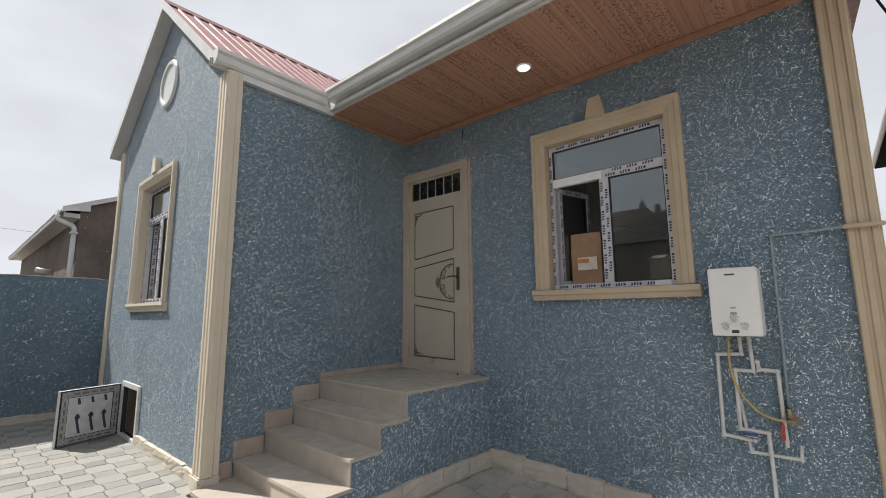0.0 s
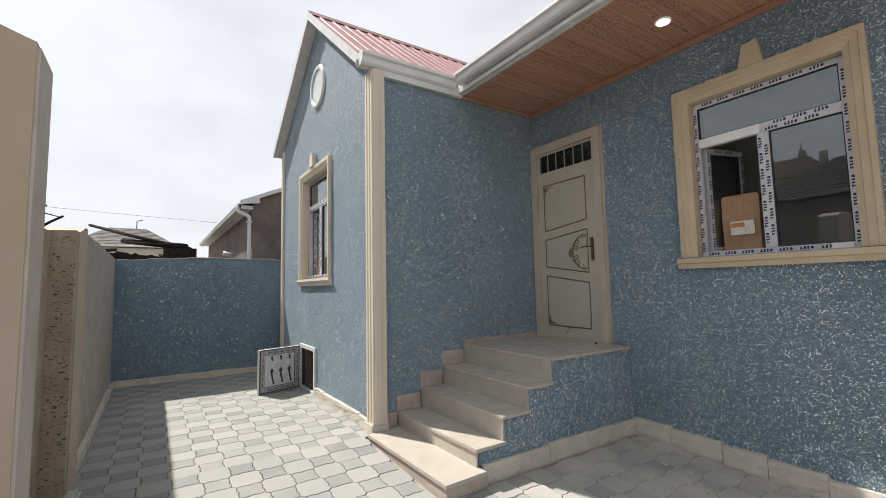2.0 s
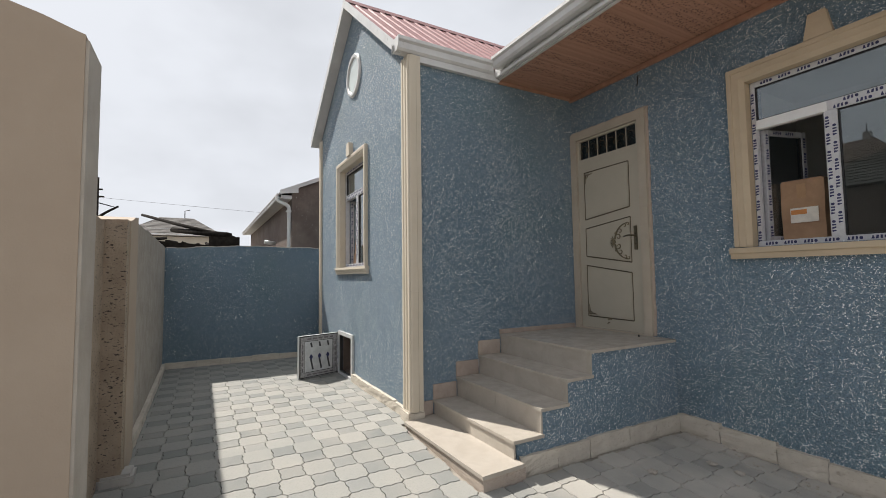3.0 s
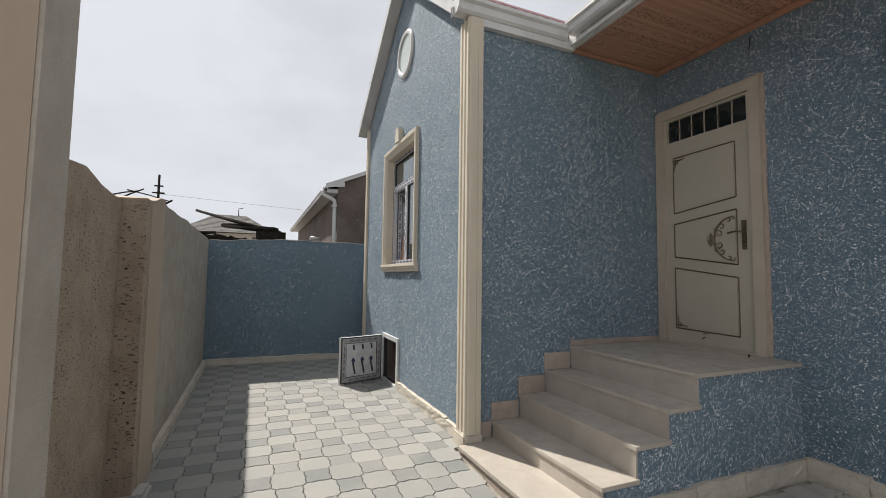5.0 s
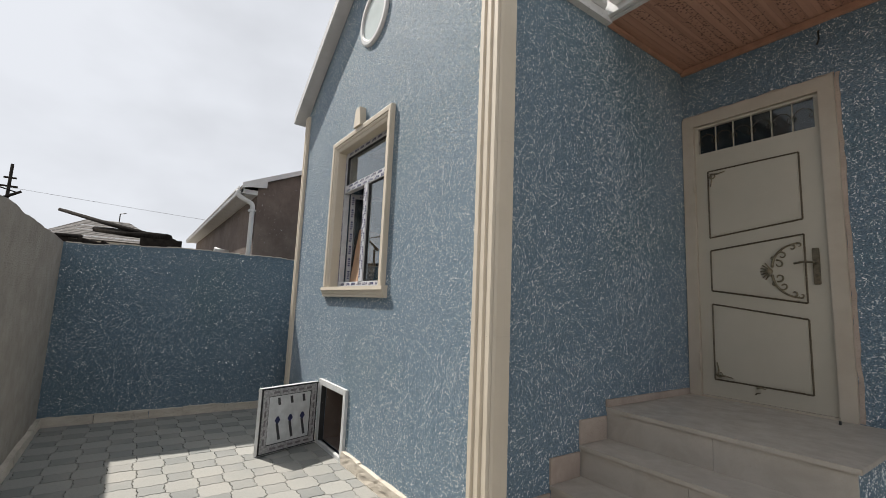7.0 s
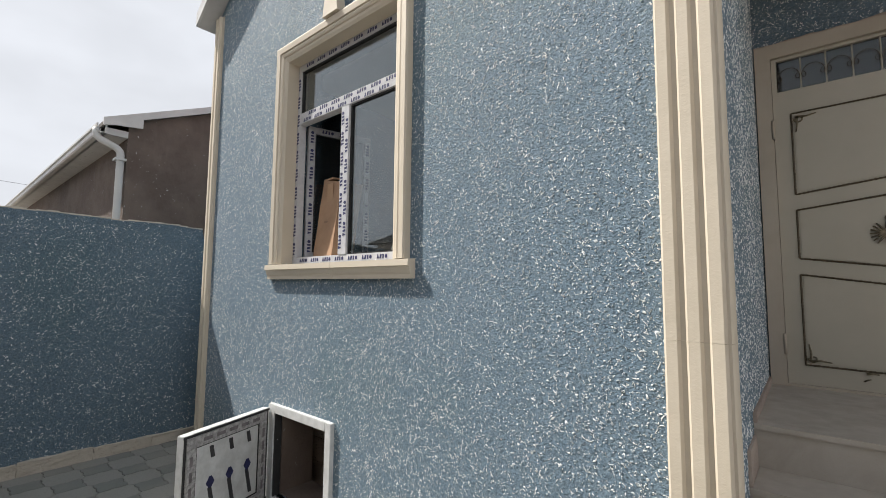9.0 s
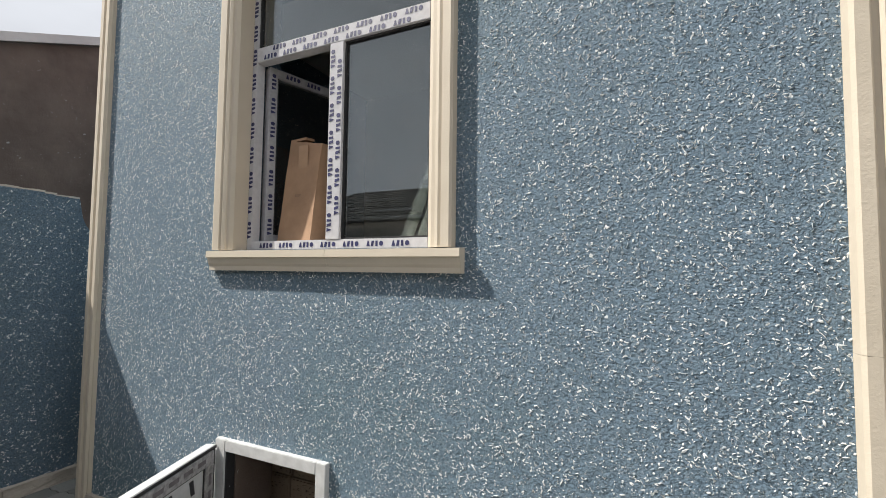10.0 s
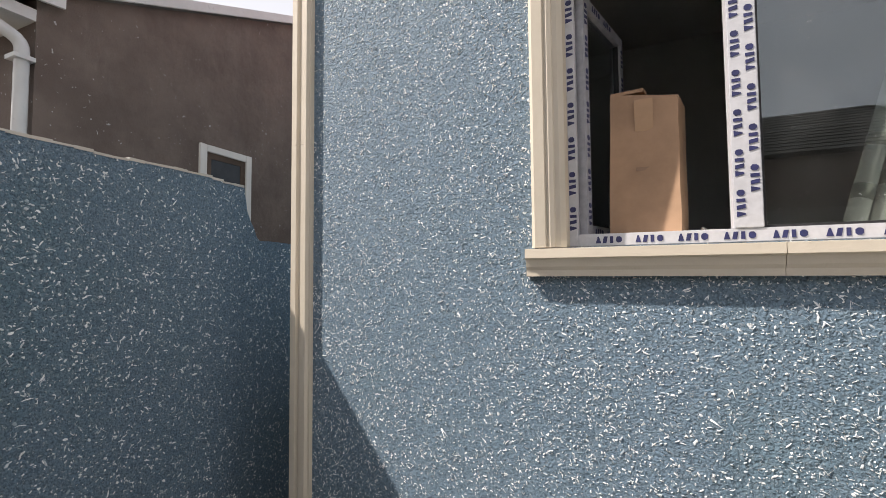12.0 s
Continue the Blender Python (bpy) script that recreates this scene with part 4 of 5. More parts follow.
def curl(cx, cz, r, a0, a1, y, thick, shrink=0.35, n=16):
    """A spiral scroll, thick at its root."""
    pts = []
    for k in range(n + 1):
        t = k / n
        a, rr = a0 + (a1 - a0) * t, r * (1 - (1 - shrink) * t)
        pts.append((cx + rr * math.cos(a), y, cz + rr * math.sin(a)))
    return pts


orn = bmesh.new()
ox, oz, oy = -3.69, 1.95, YD - 0.012
for s in (1, -1):
    tube(orn, [(x, y, oz + s * (z - oz)) for x, y, z in [(ox + 0.02 + 0.2 * (1 - math.cos(1.45 * k / 12)), oy, oz + 0.03 + 0.19 * math.sin(1.45 * k / 12)) for k in range(13)]], 0.012, 6, 0.006)
    for dx, dz, r, a0, a1 in ((0.065, 0.055, 0.035, 2.0, -3.4), (0.09, 0.125, 0.032, 2.4, -2.8), (0.16, 0.185, 0.026, 2.2, -2.6), (0.205, 0.2, 0.022, 2.6, -1.8), (0.03, 0.1, 0.02, 1.0, 4.6)):
        tube(orn, [(x, y, oz + s * (z - oz)) for x, y, z in curl(ox + dx, oz + dz, r, a0, a1, oy, 0)], 0.0075, 6, 0.004)
for k in range(7):
    a = math.pi + (k - 3) * 0.32
    tube(orn, [(ox + 0.02, oy, oz), (ox + 0.02 + 0.05 * math.cos(a), oy - 0.004, oz + 0.05 * math.sin(a)), (ox + 0.02 + 0.085 * math.cos(a), oy, oz + 0.085 * math.sin(a))], 0.008, 6, 0.004)
part("ornament", orn, PEWTER, door, "gilt scrolled palmette ornament")
for (cx, cz, sz) in ((-4.125, 2.885, -1), (-4.125, 1.03, 1)):
    bm = bmesh.new()
    tube(bm, curl(cx + 0.03, cz + sz * 0.03, 0.03, math.pi, math.pi + 5.0, oy, 0), 0.008, 6, 0.004)
    tube(bm, [(cx + 0.01, oy, cz + sz * 0.012), (cx + 0.07, oy, cz + sz * 0.018), (cx + 0.13, oy, cz + sz * 0.008)], 0.009, 6, 0.004)
    tube(bm, [(cx + 0.012, oy, cz + sz * 0.01), (cx + 0.018, oy, cz + sz * 0.07), (cx + 0.008, oy, cz + sz * 0.13)], 0.009, 6, 0.004)
    part("corner_ornament", bm, PEWTER, door, "small gilt corner scroll")
bm = bmesh.new()
tube(bm, [(-3.82, oy, 0.985), (-3.79, oy - 0.004, 0.995), (-3.76, oy, 0.985)], 0.009, 6, 0.004)
part("ornament", bm, PEWTER, door, "small gilt leaf")
bm = bmesh.new()
tube(bm, [(-3.835, oy + 0.006, 0.932), (-3.82, oy + 0.002, 0.945), (-3.8, oy + 0.006, 0.95)], 0.006, 6, 0.003)
part("scuff", bm, BRONZE, door, "small dark scuff")
plate = part("handle_plate", B(-3.405, -3.36, YD - 0.014, YD, 1.835, 2.12, bev=0.004), HANDLE, door, "long bronze handle plate")
part("lever", T(bend([(-3.382, YD - 0.012, 2.005), (-3.382, YD - 0.06, 2.005), (-3.45, YD - 0.062, 2.012), (-3.51, YD - 0.058, 2.0)], 0.02), 0.009, 8), HANDLE, plate, "slim bronze lever")
part("key_cylinder", T([(-3.382, YD - 0.026, 1.905), (-3.382, YD, 1.905)], 0.009, 12), BRONZE, plate)
for z in (2.72, 1.08):
    part("hinge", T([(-4.252, YD - 0.028, z), (-4.252, YD - 0.028, z + 0.15)], 0.011, 10), DOORFRAME, door, "pale painted hinge")


stub = thing("cable_stub", (-3.27, 4.13, 3.77), "short black cable end hanging from the stucco wall", "cable")
part("strand", T(bend([(-3.27, MAIN + 0.01, 3.9), (-3.272, MAIN - 0.03, 3.88), (-3.268, MAIN - 0.035, 3.8), (-3.285, MAIN - 0.03, 3.765)], 0.02), 0.006, 6), BLACK, stub)


# ---- entrance steps ----
steps = thing("entrance_steps", (-3.65, 2.8, -0.1), "beige marble entrance steps with a stucco side", "steps", kind="structure")
STEPX = -2.945
LEVELS = [(1.905, 0.195), (2.205, 0.41), (2.51, 0.62), (2.825, 0.845)]
bm = P([(1.94, -0.25), (MAIN, -0.25), (MAIN, 0.815), (2.845, 0.815), (2.845, 0.59), (2.53, 0.59), (2.53, 0.38), (2.225, 0.38), (2.225, 0.165), (1.94, 0.165)], "x", SIDE, STEPX - 0.015)
part("side_wall", bm, STUCCO, steps, "blue flake stucco side of the steps")
flakes(steps, "x", STEPX - 0.015, 1, 1.95, MAIN, 0.05, 0.81, 3200, 8, lambda u, z: z < np.select([u < 2.225, u < 2.53, u < 2.845], [0.16, 0.37, 0.58], 0.81), 1.2)
for i, (y, z) in enumerate(LEVELS):
    y1 = LEVELS[i + 1][0] + 0.02 if i < 3 else MAIN - 0.03
    part("tread", B(SIDE + 0.002, STEPX + 0.012, y - 0.012, y1, z - 0.03, z, bev=0.003), MARBLE, steps, "polished beige marble tread" if i < 3 else "polished beige marble landing")
    zb = LEVELS[i - 1][1] if i else 0.04
    for a, b in ((SIDE + 0.002, -3.62), (-3.618, STEPX - 0.01)):
        part("riser", B(a, b, y + 0.003, y + 0.02, zb, z - 0.031), MARBLE, steps)
part("foot_slab", P([(-4.285, 1.515), (-2.83, 1.515), (-2.85, 1.93), (-4.285, 1.93)], "z", 0.012, 0.042), MARBLE, steps, "wide marble foot slab")
part("foot_slab", B(SIDE + 0.002, -4.286, 1.765, 1.93, 0.012, 0.042), MARBLE, steps)
part("slab_bed", P([(-4.28, 1.53), (-2.845, 1.53), (-2.86, 1.95), (-4.28, 1.95)], "z", -0.12, 0.01), PINKSTONE, steps, "stone bed under the foot slab")
plug = thing("bolt_stub", (-3.27, 3.94, 0.845), "small dark bolt end standing on the landing", "bolt")
part("shank", T([(-3.27, 3.94, 0.843), (-3.27, 3.94, 0.87)], 0.008, 8), BLACK, plug)
# stepped skirting against the flank wall
marks = [(1.757, 0.045), (1.905, 0.197), (2.205, 0.412), (2.51, 0.622), (2.825, 0.847)]
for i, (y, z) in enumerate(marks):
    y1 = marks[i + 1][0] if i < 4 else MAIN - 0.045
    h = 0.15 if i == 0 else (0.165 if i < 4 else 0.055)
    part("stair_skirting", roughen(B(SIDE, SIDE + 0.016, y + (0.0 if i == 0 else -0.012), y1 - 0.014, z, z + h, bev=0.002), 0.003, i), PINKSTONE, steps, "pinkish stone skirting piece")


# ---- skirting stones along the walls ----
def stones(name, label, run, length, seed):
    """A row of rough-faced skirting stones; run(s) gives a stone's box from s to its end."""
    holder = thing(name, run(0.0, 0.1)[0], label, "skirting", kind="structure")
    rng, s = random.Random(seed), 0.0
    while s < length - 0.02:
        e = min(length, s + rng.uniform(0.36, 0.56))
        _, (x0, x1, y0, y1, z0, z1) = run(s, e - 0.006)
        bm2 = B(x0, x1, y0, y1, z0, z1 + rng.uniform(-0.008, 0.008))
        bmesh.ops.subdivide_edges(bm2, edges=bm2.edges[:], cuts=5, use_grid_fill=True)
        roughen(bm2, 0.011, rng.random() * 50, 24.0)
        part("stone", bm2, SKIRT, holder)
        s = e
    return holder


stones("baseboard_gable", "rough cream limestone skirting along the gable", lambda s, e: ((-6.45, 1.63, 0), (-6.45 + s, -6.45 + e, GAB - 0.04, GAB + 0.02, -0.04, 0.115)), 2.13, 1)
stones("baseboard_gable_far", "rough cream limestone skirting past the hatch", lambda s, e: ((-8.45, 1.63, 0), (-8.44 + s, -8.44 + e, GAB - 0.03, GAB + 0.02, -0.04, 0.11)), 1.2, 2)
stones("baseboard_entrance", "cream limestone skirting under the window wall", lambda s, e: ((-2.9, 4.08, gz(-2.9)), (-2.922 + s, -2.922 + e, MAIN - 0.045, MAIN + 0.02, gz(-2.9 + s) - 0.03, gz(-2.9 + s) + 0.155)), 3.09, 3)
stones("baseboard_steps", "cream limestone skirting along the steps' side", lambda s, e: ((-2.93, 1.98, -0.1), (STEPX - 0.02, STEPX + 0.02, 1.96 + s, 1.96 + e, -0.13, 0.06)), 2.168, 4)
stones("baseboard_end", "cream limestone skirting along the end wall", lambda s, e: ((BACKX, -0.9, 0), (BACKX - 0.02, BACKX + 0.045, -0.9 + s, -0.9 + e, -0.04, 0.1)), 4.2, 5)
stones("baseboard_boundary", "cream limestone skirting along the boundary wall", lambda s, e: ((-9.1, LEFTY, 0), (-9.1 + s, -9.1 + e, LEFTY - 0.02, LEFTY + 0.045, -0.04, 0.095)), 4.2, 6)
solid("trim_corner_stone", roughen(B(-4.52, -4.285, 1.575, 1.76, -0.04, 0.118, bev=0.012), 0.01, 3, 14.0), SKIRT, "rough limestone foot of the corner pilaster", "trim", kind="structure")


# ---- cellar hatch ----
hatch = thing("cellar_hatch", (-6.8, 1.63, 0.0), "white plastic cellar hatch with its door swung open", "hatch")
hf = bmesh.new()
x0, x1, z0, z1 = -7.215, -6.455, -0.005, 0.685
for q in ((x0, x0 + 0.075, z0, z1), (x1 - 0.062, x1, z0, z1), (x0 + 0.075, x1 - 0.062, z1 - 0.06, z1), (x0 + 0.075, x1 - 0.062, z0, z0 + 0.045)):
    box(hf, q[0], q[1], GAB - 0.03, GAB + 0.035, q[2], q[3], bev=0.003)
part("frame", hf, HATCHPVC, hatch)
# dark render here puts the dim light inside the opening into the colour
for q in ((HATCH[0], HATCH[0] + 0.012, HATCH[2], HATCH[3]), (HATCH[1] - 0.012, HATCH[1], HATCH[2], HATCH[3]), (HATCH[0] + 0.012, HATCH[1] - 0.012, HATCH[3] - 0.012, HATCH[3]), (HATCH[0] + 0.012, HATCH[1] - 0.012, HATCH[2], HATCH[2] + 0.012)):
    part("lining", B(q[0], q[1], GAB + 0.036, GAB + 0.3, q[2], q[3]), BROWNPLASTER, hatch, "rough lining, coloured dark for the dim opening")
g = bmesh.new()
box(g, x0 + 0.075, x0 + 0.085, GAB - 0.022, GAB + 0.03, z0 + 0.045, z1 - 0.06)
part("gasket", g, GASKET, hatch)
HM = Matrix.Translation((x0 + 0.012, GAB - 0.034, 0)) @ Matrix.Rotation(radians(-71), 4, "Z")


def hung(bm):
    bm.transform(HM)
    return bm


DW, D0, D1 = 0.695, 0.006, 0.655
leaf = part("hatch_door", hung(B(0.0, DW, -0.055, 0.0, D0, D1, bev=0.003)), HATCHPVC, hatch, "white plastic hatch door, open")
for q in ((0.03, DW - 0.02, D0 + 0.02, D0 + 0.085), (0.03, DW - 0.02, D1 - 0.085, D1 - 0.02), (0.03, 0.095, D0 + 0.085, D1 - 0.085), (DW - 0.085, DW - 0.02, D0 + 0.085, D1 - 0.085)):
    fm = part("film_strip", hung(B(q[0], q[1], 0.0, 0.012, q[2], q[3], bev=0.002)), GREYFILM, leaf, "profile wrapped in printed film")
for q in ((0.0, DW, D0 + 0.008, D0 + 0.02), (0.0, DW, D1 - 0.018, D1 - 0.003), (DW - 0.018, DW - 0.003, D0 + 0.02, D1 - 0.018), (0.012, 0.028, D0 + 0.02, D1 - 0.018), (0.095, DW - 0.085, D0 + 0.085, D0 + 0.092), (0.095, DW - 0.085, D1 - 0.092, D1 - 0.085), (0.095, 0.102, D0 + 0.092, D1 - 0.092), (DW - 0.092, DW - 0.085, D0 + 0.092, D1 - 0.092)):
    part("door_gasket", hung(B(q[0], q[1], 0.0, 0.005, q[2], q[3])), GASKET, leaf, "black rubber seal")
mk = bmesh.new()
for k in range(5):
    box(mk, 0.1 + k * 0.1, 0.165 + k * 0.1, 0.012, 0.0128, D1 - 0.062, D1 - 0.04)
    box(mk, 0.1 + k * 0.1, 0.165 + k * 0.1, 0.012, 0.0128, D0 + 0.042, D0 + 0.062)
    box(mk, 0.05, 0.07, 0.012, 0.0128, D0 + 0.1 + k * 0.09, D0 + 0.16 + k * 0.09)
    box(mk, DW - 0.06, DW - 0.04, 0.012, 0.0128, D0 + 0.1 + k * 0.09, D0 + 0.16 + k * 0.09)
part("film_print", hung(mk), simple("grey_film_print", (0.2, 0.18, 0.19), 0.5, 0, 0.2, 20), leaf, "greyed printed marks")["kind"] = "stuff"
for k in range(3):
    u = 0.18 + k * 0.15
    for p in ([(u + 0.0, D1 - 0.11), (u + 0.03, D1 - 0.11), (u + 0.014, D1 - 0.185), (u - 0.016, D1 - 0.185)], [(u + 0.002, D0 + 0.285), (u + 0.032, D0 + 0.285), (u - 0.006, D0 + 0.12), (u - 0.036, D0 + 0.12)]):
        part("panel_print", hung(P(p, "y", 0.001, 0.002)), DARKPRINT, leaf, "dark slanted printed bar")
    mk = bmesh.new()
    for dx, dz in ((0.0, 0.315), (0.012, 0.335), (0.024, 0.315), (0.012, 0.298)):
        prism(mk, [(u + dx + 0.02 * math.cos(a), D0 + dz + 0.02 * math.sin(a)) for a in (math.pi * j / 3 for j in range(6))], "y", 0.001, 0.002)
    part("panel_print", hung(mk), NAVY, leaf, "navy printed cluster")
for z in (0.16, 0.55):
    part("hatch_hinge", T([(x0 + 0.006, GAB - 0.038, z), (x0 + 0.006, GAB - 0.038, z + 0.075)], 0.008, 8), PVC, hatch, "white plastic hinge")
bm = bmesh.new()
rng = random.Random(5)
z = -0.05
while z < 0.75:
    x = -8.1 + rng.uniform(0, 0.3)
    while x < -5.4:
        box(bm, x, x + 0.385, 2.06, 2.2, z, z + 0.18, bev=0.008)
        x += 0.4
    z += 0.19
box(bm, WEST + 0.3, SIDE - 0.3, 2.21, 2.3, -0.05, 0.75)
solid("wall_cellar", roughen(bm, 0.006, 2), STONEWALL, "stone block wall in the dark cellar", "wall", kind="structure")


# ---- water heater and pipes ----
HX0, HX1, HY, HZ0, HZ1 = -0.665, -0.345, 3.89, 1.37, 1.885
heater = thing("water_heater", (-0.505, 4.0, HZ0), "white enamel gas water heater on the stucco wall", "water heater")
body = bmesh.new()
box(body, HX0, HX1, HY + 0.012, MAIN - 0.02, HZ0, HZ1, bev=0.01)
part("casing", body, ENAMEL, heater)
part("front_cover", B(HX0 + 0.004, HX1 - 0.004, HY - 0.004, HY + 0.011, HZ0 + 0.004, HZ1 - 0.004, bev=0.005), ENAMEL, heater, "white front cover")
part("maker_mark", B(-0.55, -0.485, HY - 0.0055, HY - 0.004, 1.826, 1.838), DARKPRINT, heater, "small dark maker's mark")
GREYPRINT = simple("grey_print", (0.4, 0.4, 0.41), 0.5)
for a, b, c, d in ((-0.53, -0.495, 1.575, 1.587), (-0.535, -0.492, 1.53, 1.548)):
    part("print", B(a, b, HY - 0.0055, HY - 0.004, c, d), GREYPRINT, heater, "grey printed line")
for cx, cz in ((-0.512, 1.492), (-0.573, 1.438), (-0.45, 1.438)):
    k = bmesh.new()
    bmesh.ops.create_cone(k, cap_ends=True, segments=24, radius1=0.022, radius2=0.019, depth=0.024, matrix=Matrix.Translation((cx, HY - 0.016, cz)) @ Matrix.Rotation(radians(90), 4, "X"))
    box(k, cx - 0.003, cx + 0.003, HY - 0.034, HY - 0.026, cz - 0.019, cz + 0.019)
    knob = part("knob", k, KNOB, heater, "pale turning knob")
    part("scale", T([(cx + 0.031 * math.cos(a), HY - 0.0045, cz + 0.031 * math.sin(a)) for a in (math.pi * (0.15 + 0.7 * j / 10) for j in range(11))], 0.0015, 4), DARKPRINT, knob)
part("display", B(-0.535, -0.488, HY - 0.008, HY - 0.004, 1.392, 1.416, bev=0.002), DARKPRINT, heater, "small dark display")
for x in (-0.63, -0.38):
    part("bracket", T([(x, MAIN - 0.03, HZ1 - 0.01), (x, MAIN - 0.03, HZ1 + 0.025)], 0.008, 8), GREYMETAL, heater)


def pipework(name, label, pts, r, mat, fittings=(), group=""):
    ob = thing(name, pts[0], label, "pipe", group)
    part("pipe", T(bend(pts, 0.022), r, 10), mat, ob)
    for p in fittings:
        a = Vector(p)
        bm = bmesh.new()
        bmesh.ops.create_uvsphere(bm, u_segments=12, v_segments=8, radius=r * 1.33, matrix=Matrix.Translation(a))
        for f in bm.faces:
            f.smooth = True
        part("elbow", bm, mat, ob)
    return ob


PY = MAIN - 0.03
pipework("water_pipe", "white plastic cold water pipe below the heater", [(-0.52, PY - 0.03, 1.36), (-0.52, PY, 1.225), (-0.683, PY, 1.215), (-0.69, PY, 0.6), (-0.48, PY, 0.585)], 0.0142, PIPE, [(-0.52, PY, 1.225), (-0.683, PY, 1.215), (-0.69, PY, 0.6), (-0.49, PY, 0.586)], "heater pipes")
pipework("water_pipe", "white plastic hot water pipe with a loop", [(-0.46, PY - 0.03, 1.36), (-0.452, PY, 1.1), (-0.572, PY, 1.1), (-0.575, PY, 0.66), (-0.40, PY, 0.655), (-0.395, PY, 0.25), (-0.385, PY, gz(-0.4) + 0.02)], 0.0142, PIPE, [(-0.452, PY, 1.1), (-0.572, PY, 1.1), (-0.575, PY, 0.8), (-0.575, PY, 0.66), (-0.40, PY, 0.655), (-0.398, PY, 0.53)], "heater pipes")
pipework("water_pipe", "white plastic pipe stub with a valve", [(-0.425, PY, 1.18), (-0.418, PY, 1.115), (-0.305, PY, 1.11), (-0.30, PY, 0.72)], 0.0142, PIPE, [(-0.425, PY, 1.17), (-0.418, PY, 1.115), (-0.305, PY, 1.11), (-0.30, PY, 0.76)], "heater pipes")
pipework("water_pipe", "grey white pipe running off below the valves", [(-0.56, PY + 0.012, 0.88), (-0.52, PY + 0.012, 0.5), (-0.225, PY + 0.012, 0.5), (-0.215, PY + 0.012, 0.6)], 0.0125, PIPE, [(-0.52, PY + 0.012, 0.5), (-0.22, PY + 0.012, 0.5)], "heater pipes")
gas = pipework("gas_pipe", "blue grey painted gas pipe on the wall", [(0.62, MAIN - 0.075, 2.135), (0.12, MAIN - 0.075, 2.135), (-0.05, MAIN - 0.02, 2.135), (-0.252, MAIN - 0.02, 2.135), (-0.262, MAIN - 0.02, 0.84)], 0.0105, GASPIPE, [(-0.252, MAIN - 0.02, 2.13)])
part("collar", B(0.16, 0.375, MAIN - 0.09, MAIN - 0.06, 2.12, 2.15, bev=0.005), TAN, gas, "tan painted stretch over the pilaster")
hose = thing("gas_hose", (-0.58, 4.05, 0.75), "yellow braided gas hose hanging from the heater", "hose")
hp = [(-0.59, PY - 0.04, 1.365), (-0.6, PY - 0.05, 1.2), (-0.59, PY - 0.05, 1.05), (-0.54, PY - 0.045, 0.92), (-0.46, PY - 0.04, 0.82), (-0.37, PY - 0.03, 0.765), (-0.26, PY - 0.02, 0.76)]
part("tube", T(bend(hp, 0.06, 6), 0.0085, 10), YELLOW, hose)
part("nut", T([(-0.285, PY - 0.022, 0.76), (-0.235, PY - 0.018, 0.762)], 0.015, 6), BRASS, hose, "brass hexagon nut")
part("nut", T([(-0.59, PY - 0.04, 1.33), (-0.59, PY - 0.04, 1.372)], 0.014, 6), BRASS, hose, "brass hexagon nut")
meter = thing("gas_tap", (-0.24, 4.06, 0.74), "dull brass gas tap wound with frayed hemp", "tap")
part("body", T([(-0.262, PY, 0.85), (-0.262, PY, 0.74)], 0.017, 10), BRASS, meter)
bm, tow = bmesh.new(), random.Random(9)
for k in range(70):
    a, b = tow.uniform(0, 6.28), tow.uniform(0, 6.28)
    c = Vector((-0.245 + tow.gauss(0, 0.018), PY - 0.012 + tow.gauss(0, 0.006), 0.772 + tow.gauss(0, 0.02)))
    d = Vector((math.cos(a), -0.25 * abs(math.sin(b)), math.sin(a))) * tow.uniform(0.015, 0.05)
    tube(bm, [c - d * 0.4, c + Vector((0, -0.008, 0.006)), c + d], 0.0016, 4, 0.0009)
part("hemp", bm, HEMP, meter, "frayed pale hemp wound round the joint")
valve = thing("red_valve", (-0.302, 4.07, 0.6), "pipe end with a red lever valve", "valve")
part("stem", T([(-0.302, PY, 0.74), (-0.295, PY, 0.575)], 0.014, 10), PIPE, valve)
part("lever", roughen(B(-0.322, -0.298, PY - 0.035, PY - 0.018, 0.625, 0.735, bev=0.004), 0.003, 2, 40.0), RED, valve, "red lever")
valve = thing("blue_valve", (-0.5, 4.07, 0.63), "pipe joint with a blue lever valve", "valve")
part("stem", T([(-0.55, PY - 0.006, 0.63), (-0.465, PY - 0.006, 0.625)], 0.017, 10), PIPE, valve)
part("lever", B(-0.55, -0.462, PY - 0.042, PY - 0.024, 0.624, 0.645, bev=0.004), BLUE, valve, "blue lever")


# ---- things behind the window panes ----
def carton(name, x0, x1, y0, y1, z0, z1, label, lean=0.0, seed=1, turn=0.0):
    ob = thing(name, ((x0 + x1) / 2, (y0 + y1) / 2, z0), label, "box")
    bm = B(x0, x1, y0, y1, z0, z1)
    bmesh.ops.subdivide_edges(bm, edges=bm.edges[:], cuts=3, use_grid_fill=True)
    roughen(bm, 0.006, seed, 7.0)
    for v in bm.verts:
        v.co.x += lean * (v.co.z - z0)
    part("body", bm, CARD, ob)
    fl = B(x0 + 0.01, x1 - 0.012, y0 + 0.004, (y0 + y1) / 2, z1 - 0.002, z1 + 0.012)
    for v in fl.verts:
        v.co.x += lean * (v.co.z - z0)
        v.co.z += 0.03 * (v.co.y - y0)
    part("flap", fl, CARD, ob, "bent top flap")
    tp = B((x0 + x1) / 2 - 0.035, (x0 + x1) / 2 + 0.035, y0 - 0.008, y0 - 0.006, z1 - 0.16, z1 - 0.03)
    for v in tp.verts:
        v.co.x += lean * (v.co.z - z0)
    part("tape", tp, CARDTAPE, ob, "brown packing tape")
    ob.rotation_euler.z = radians(turn)
    return ob


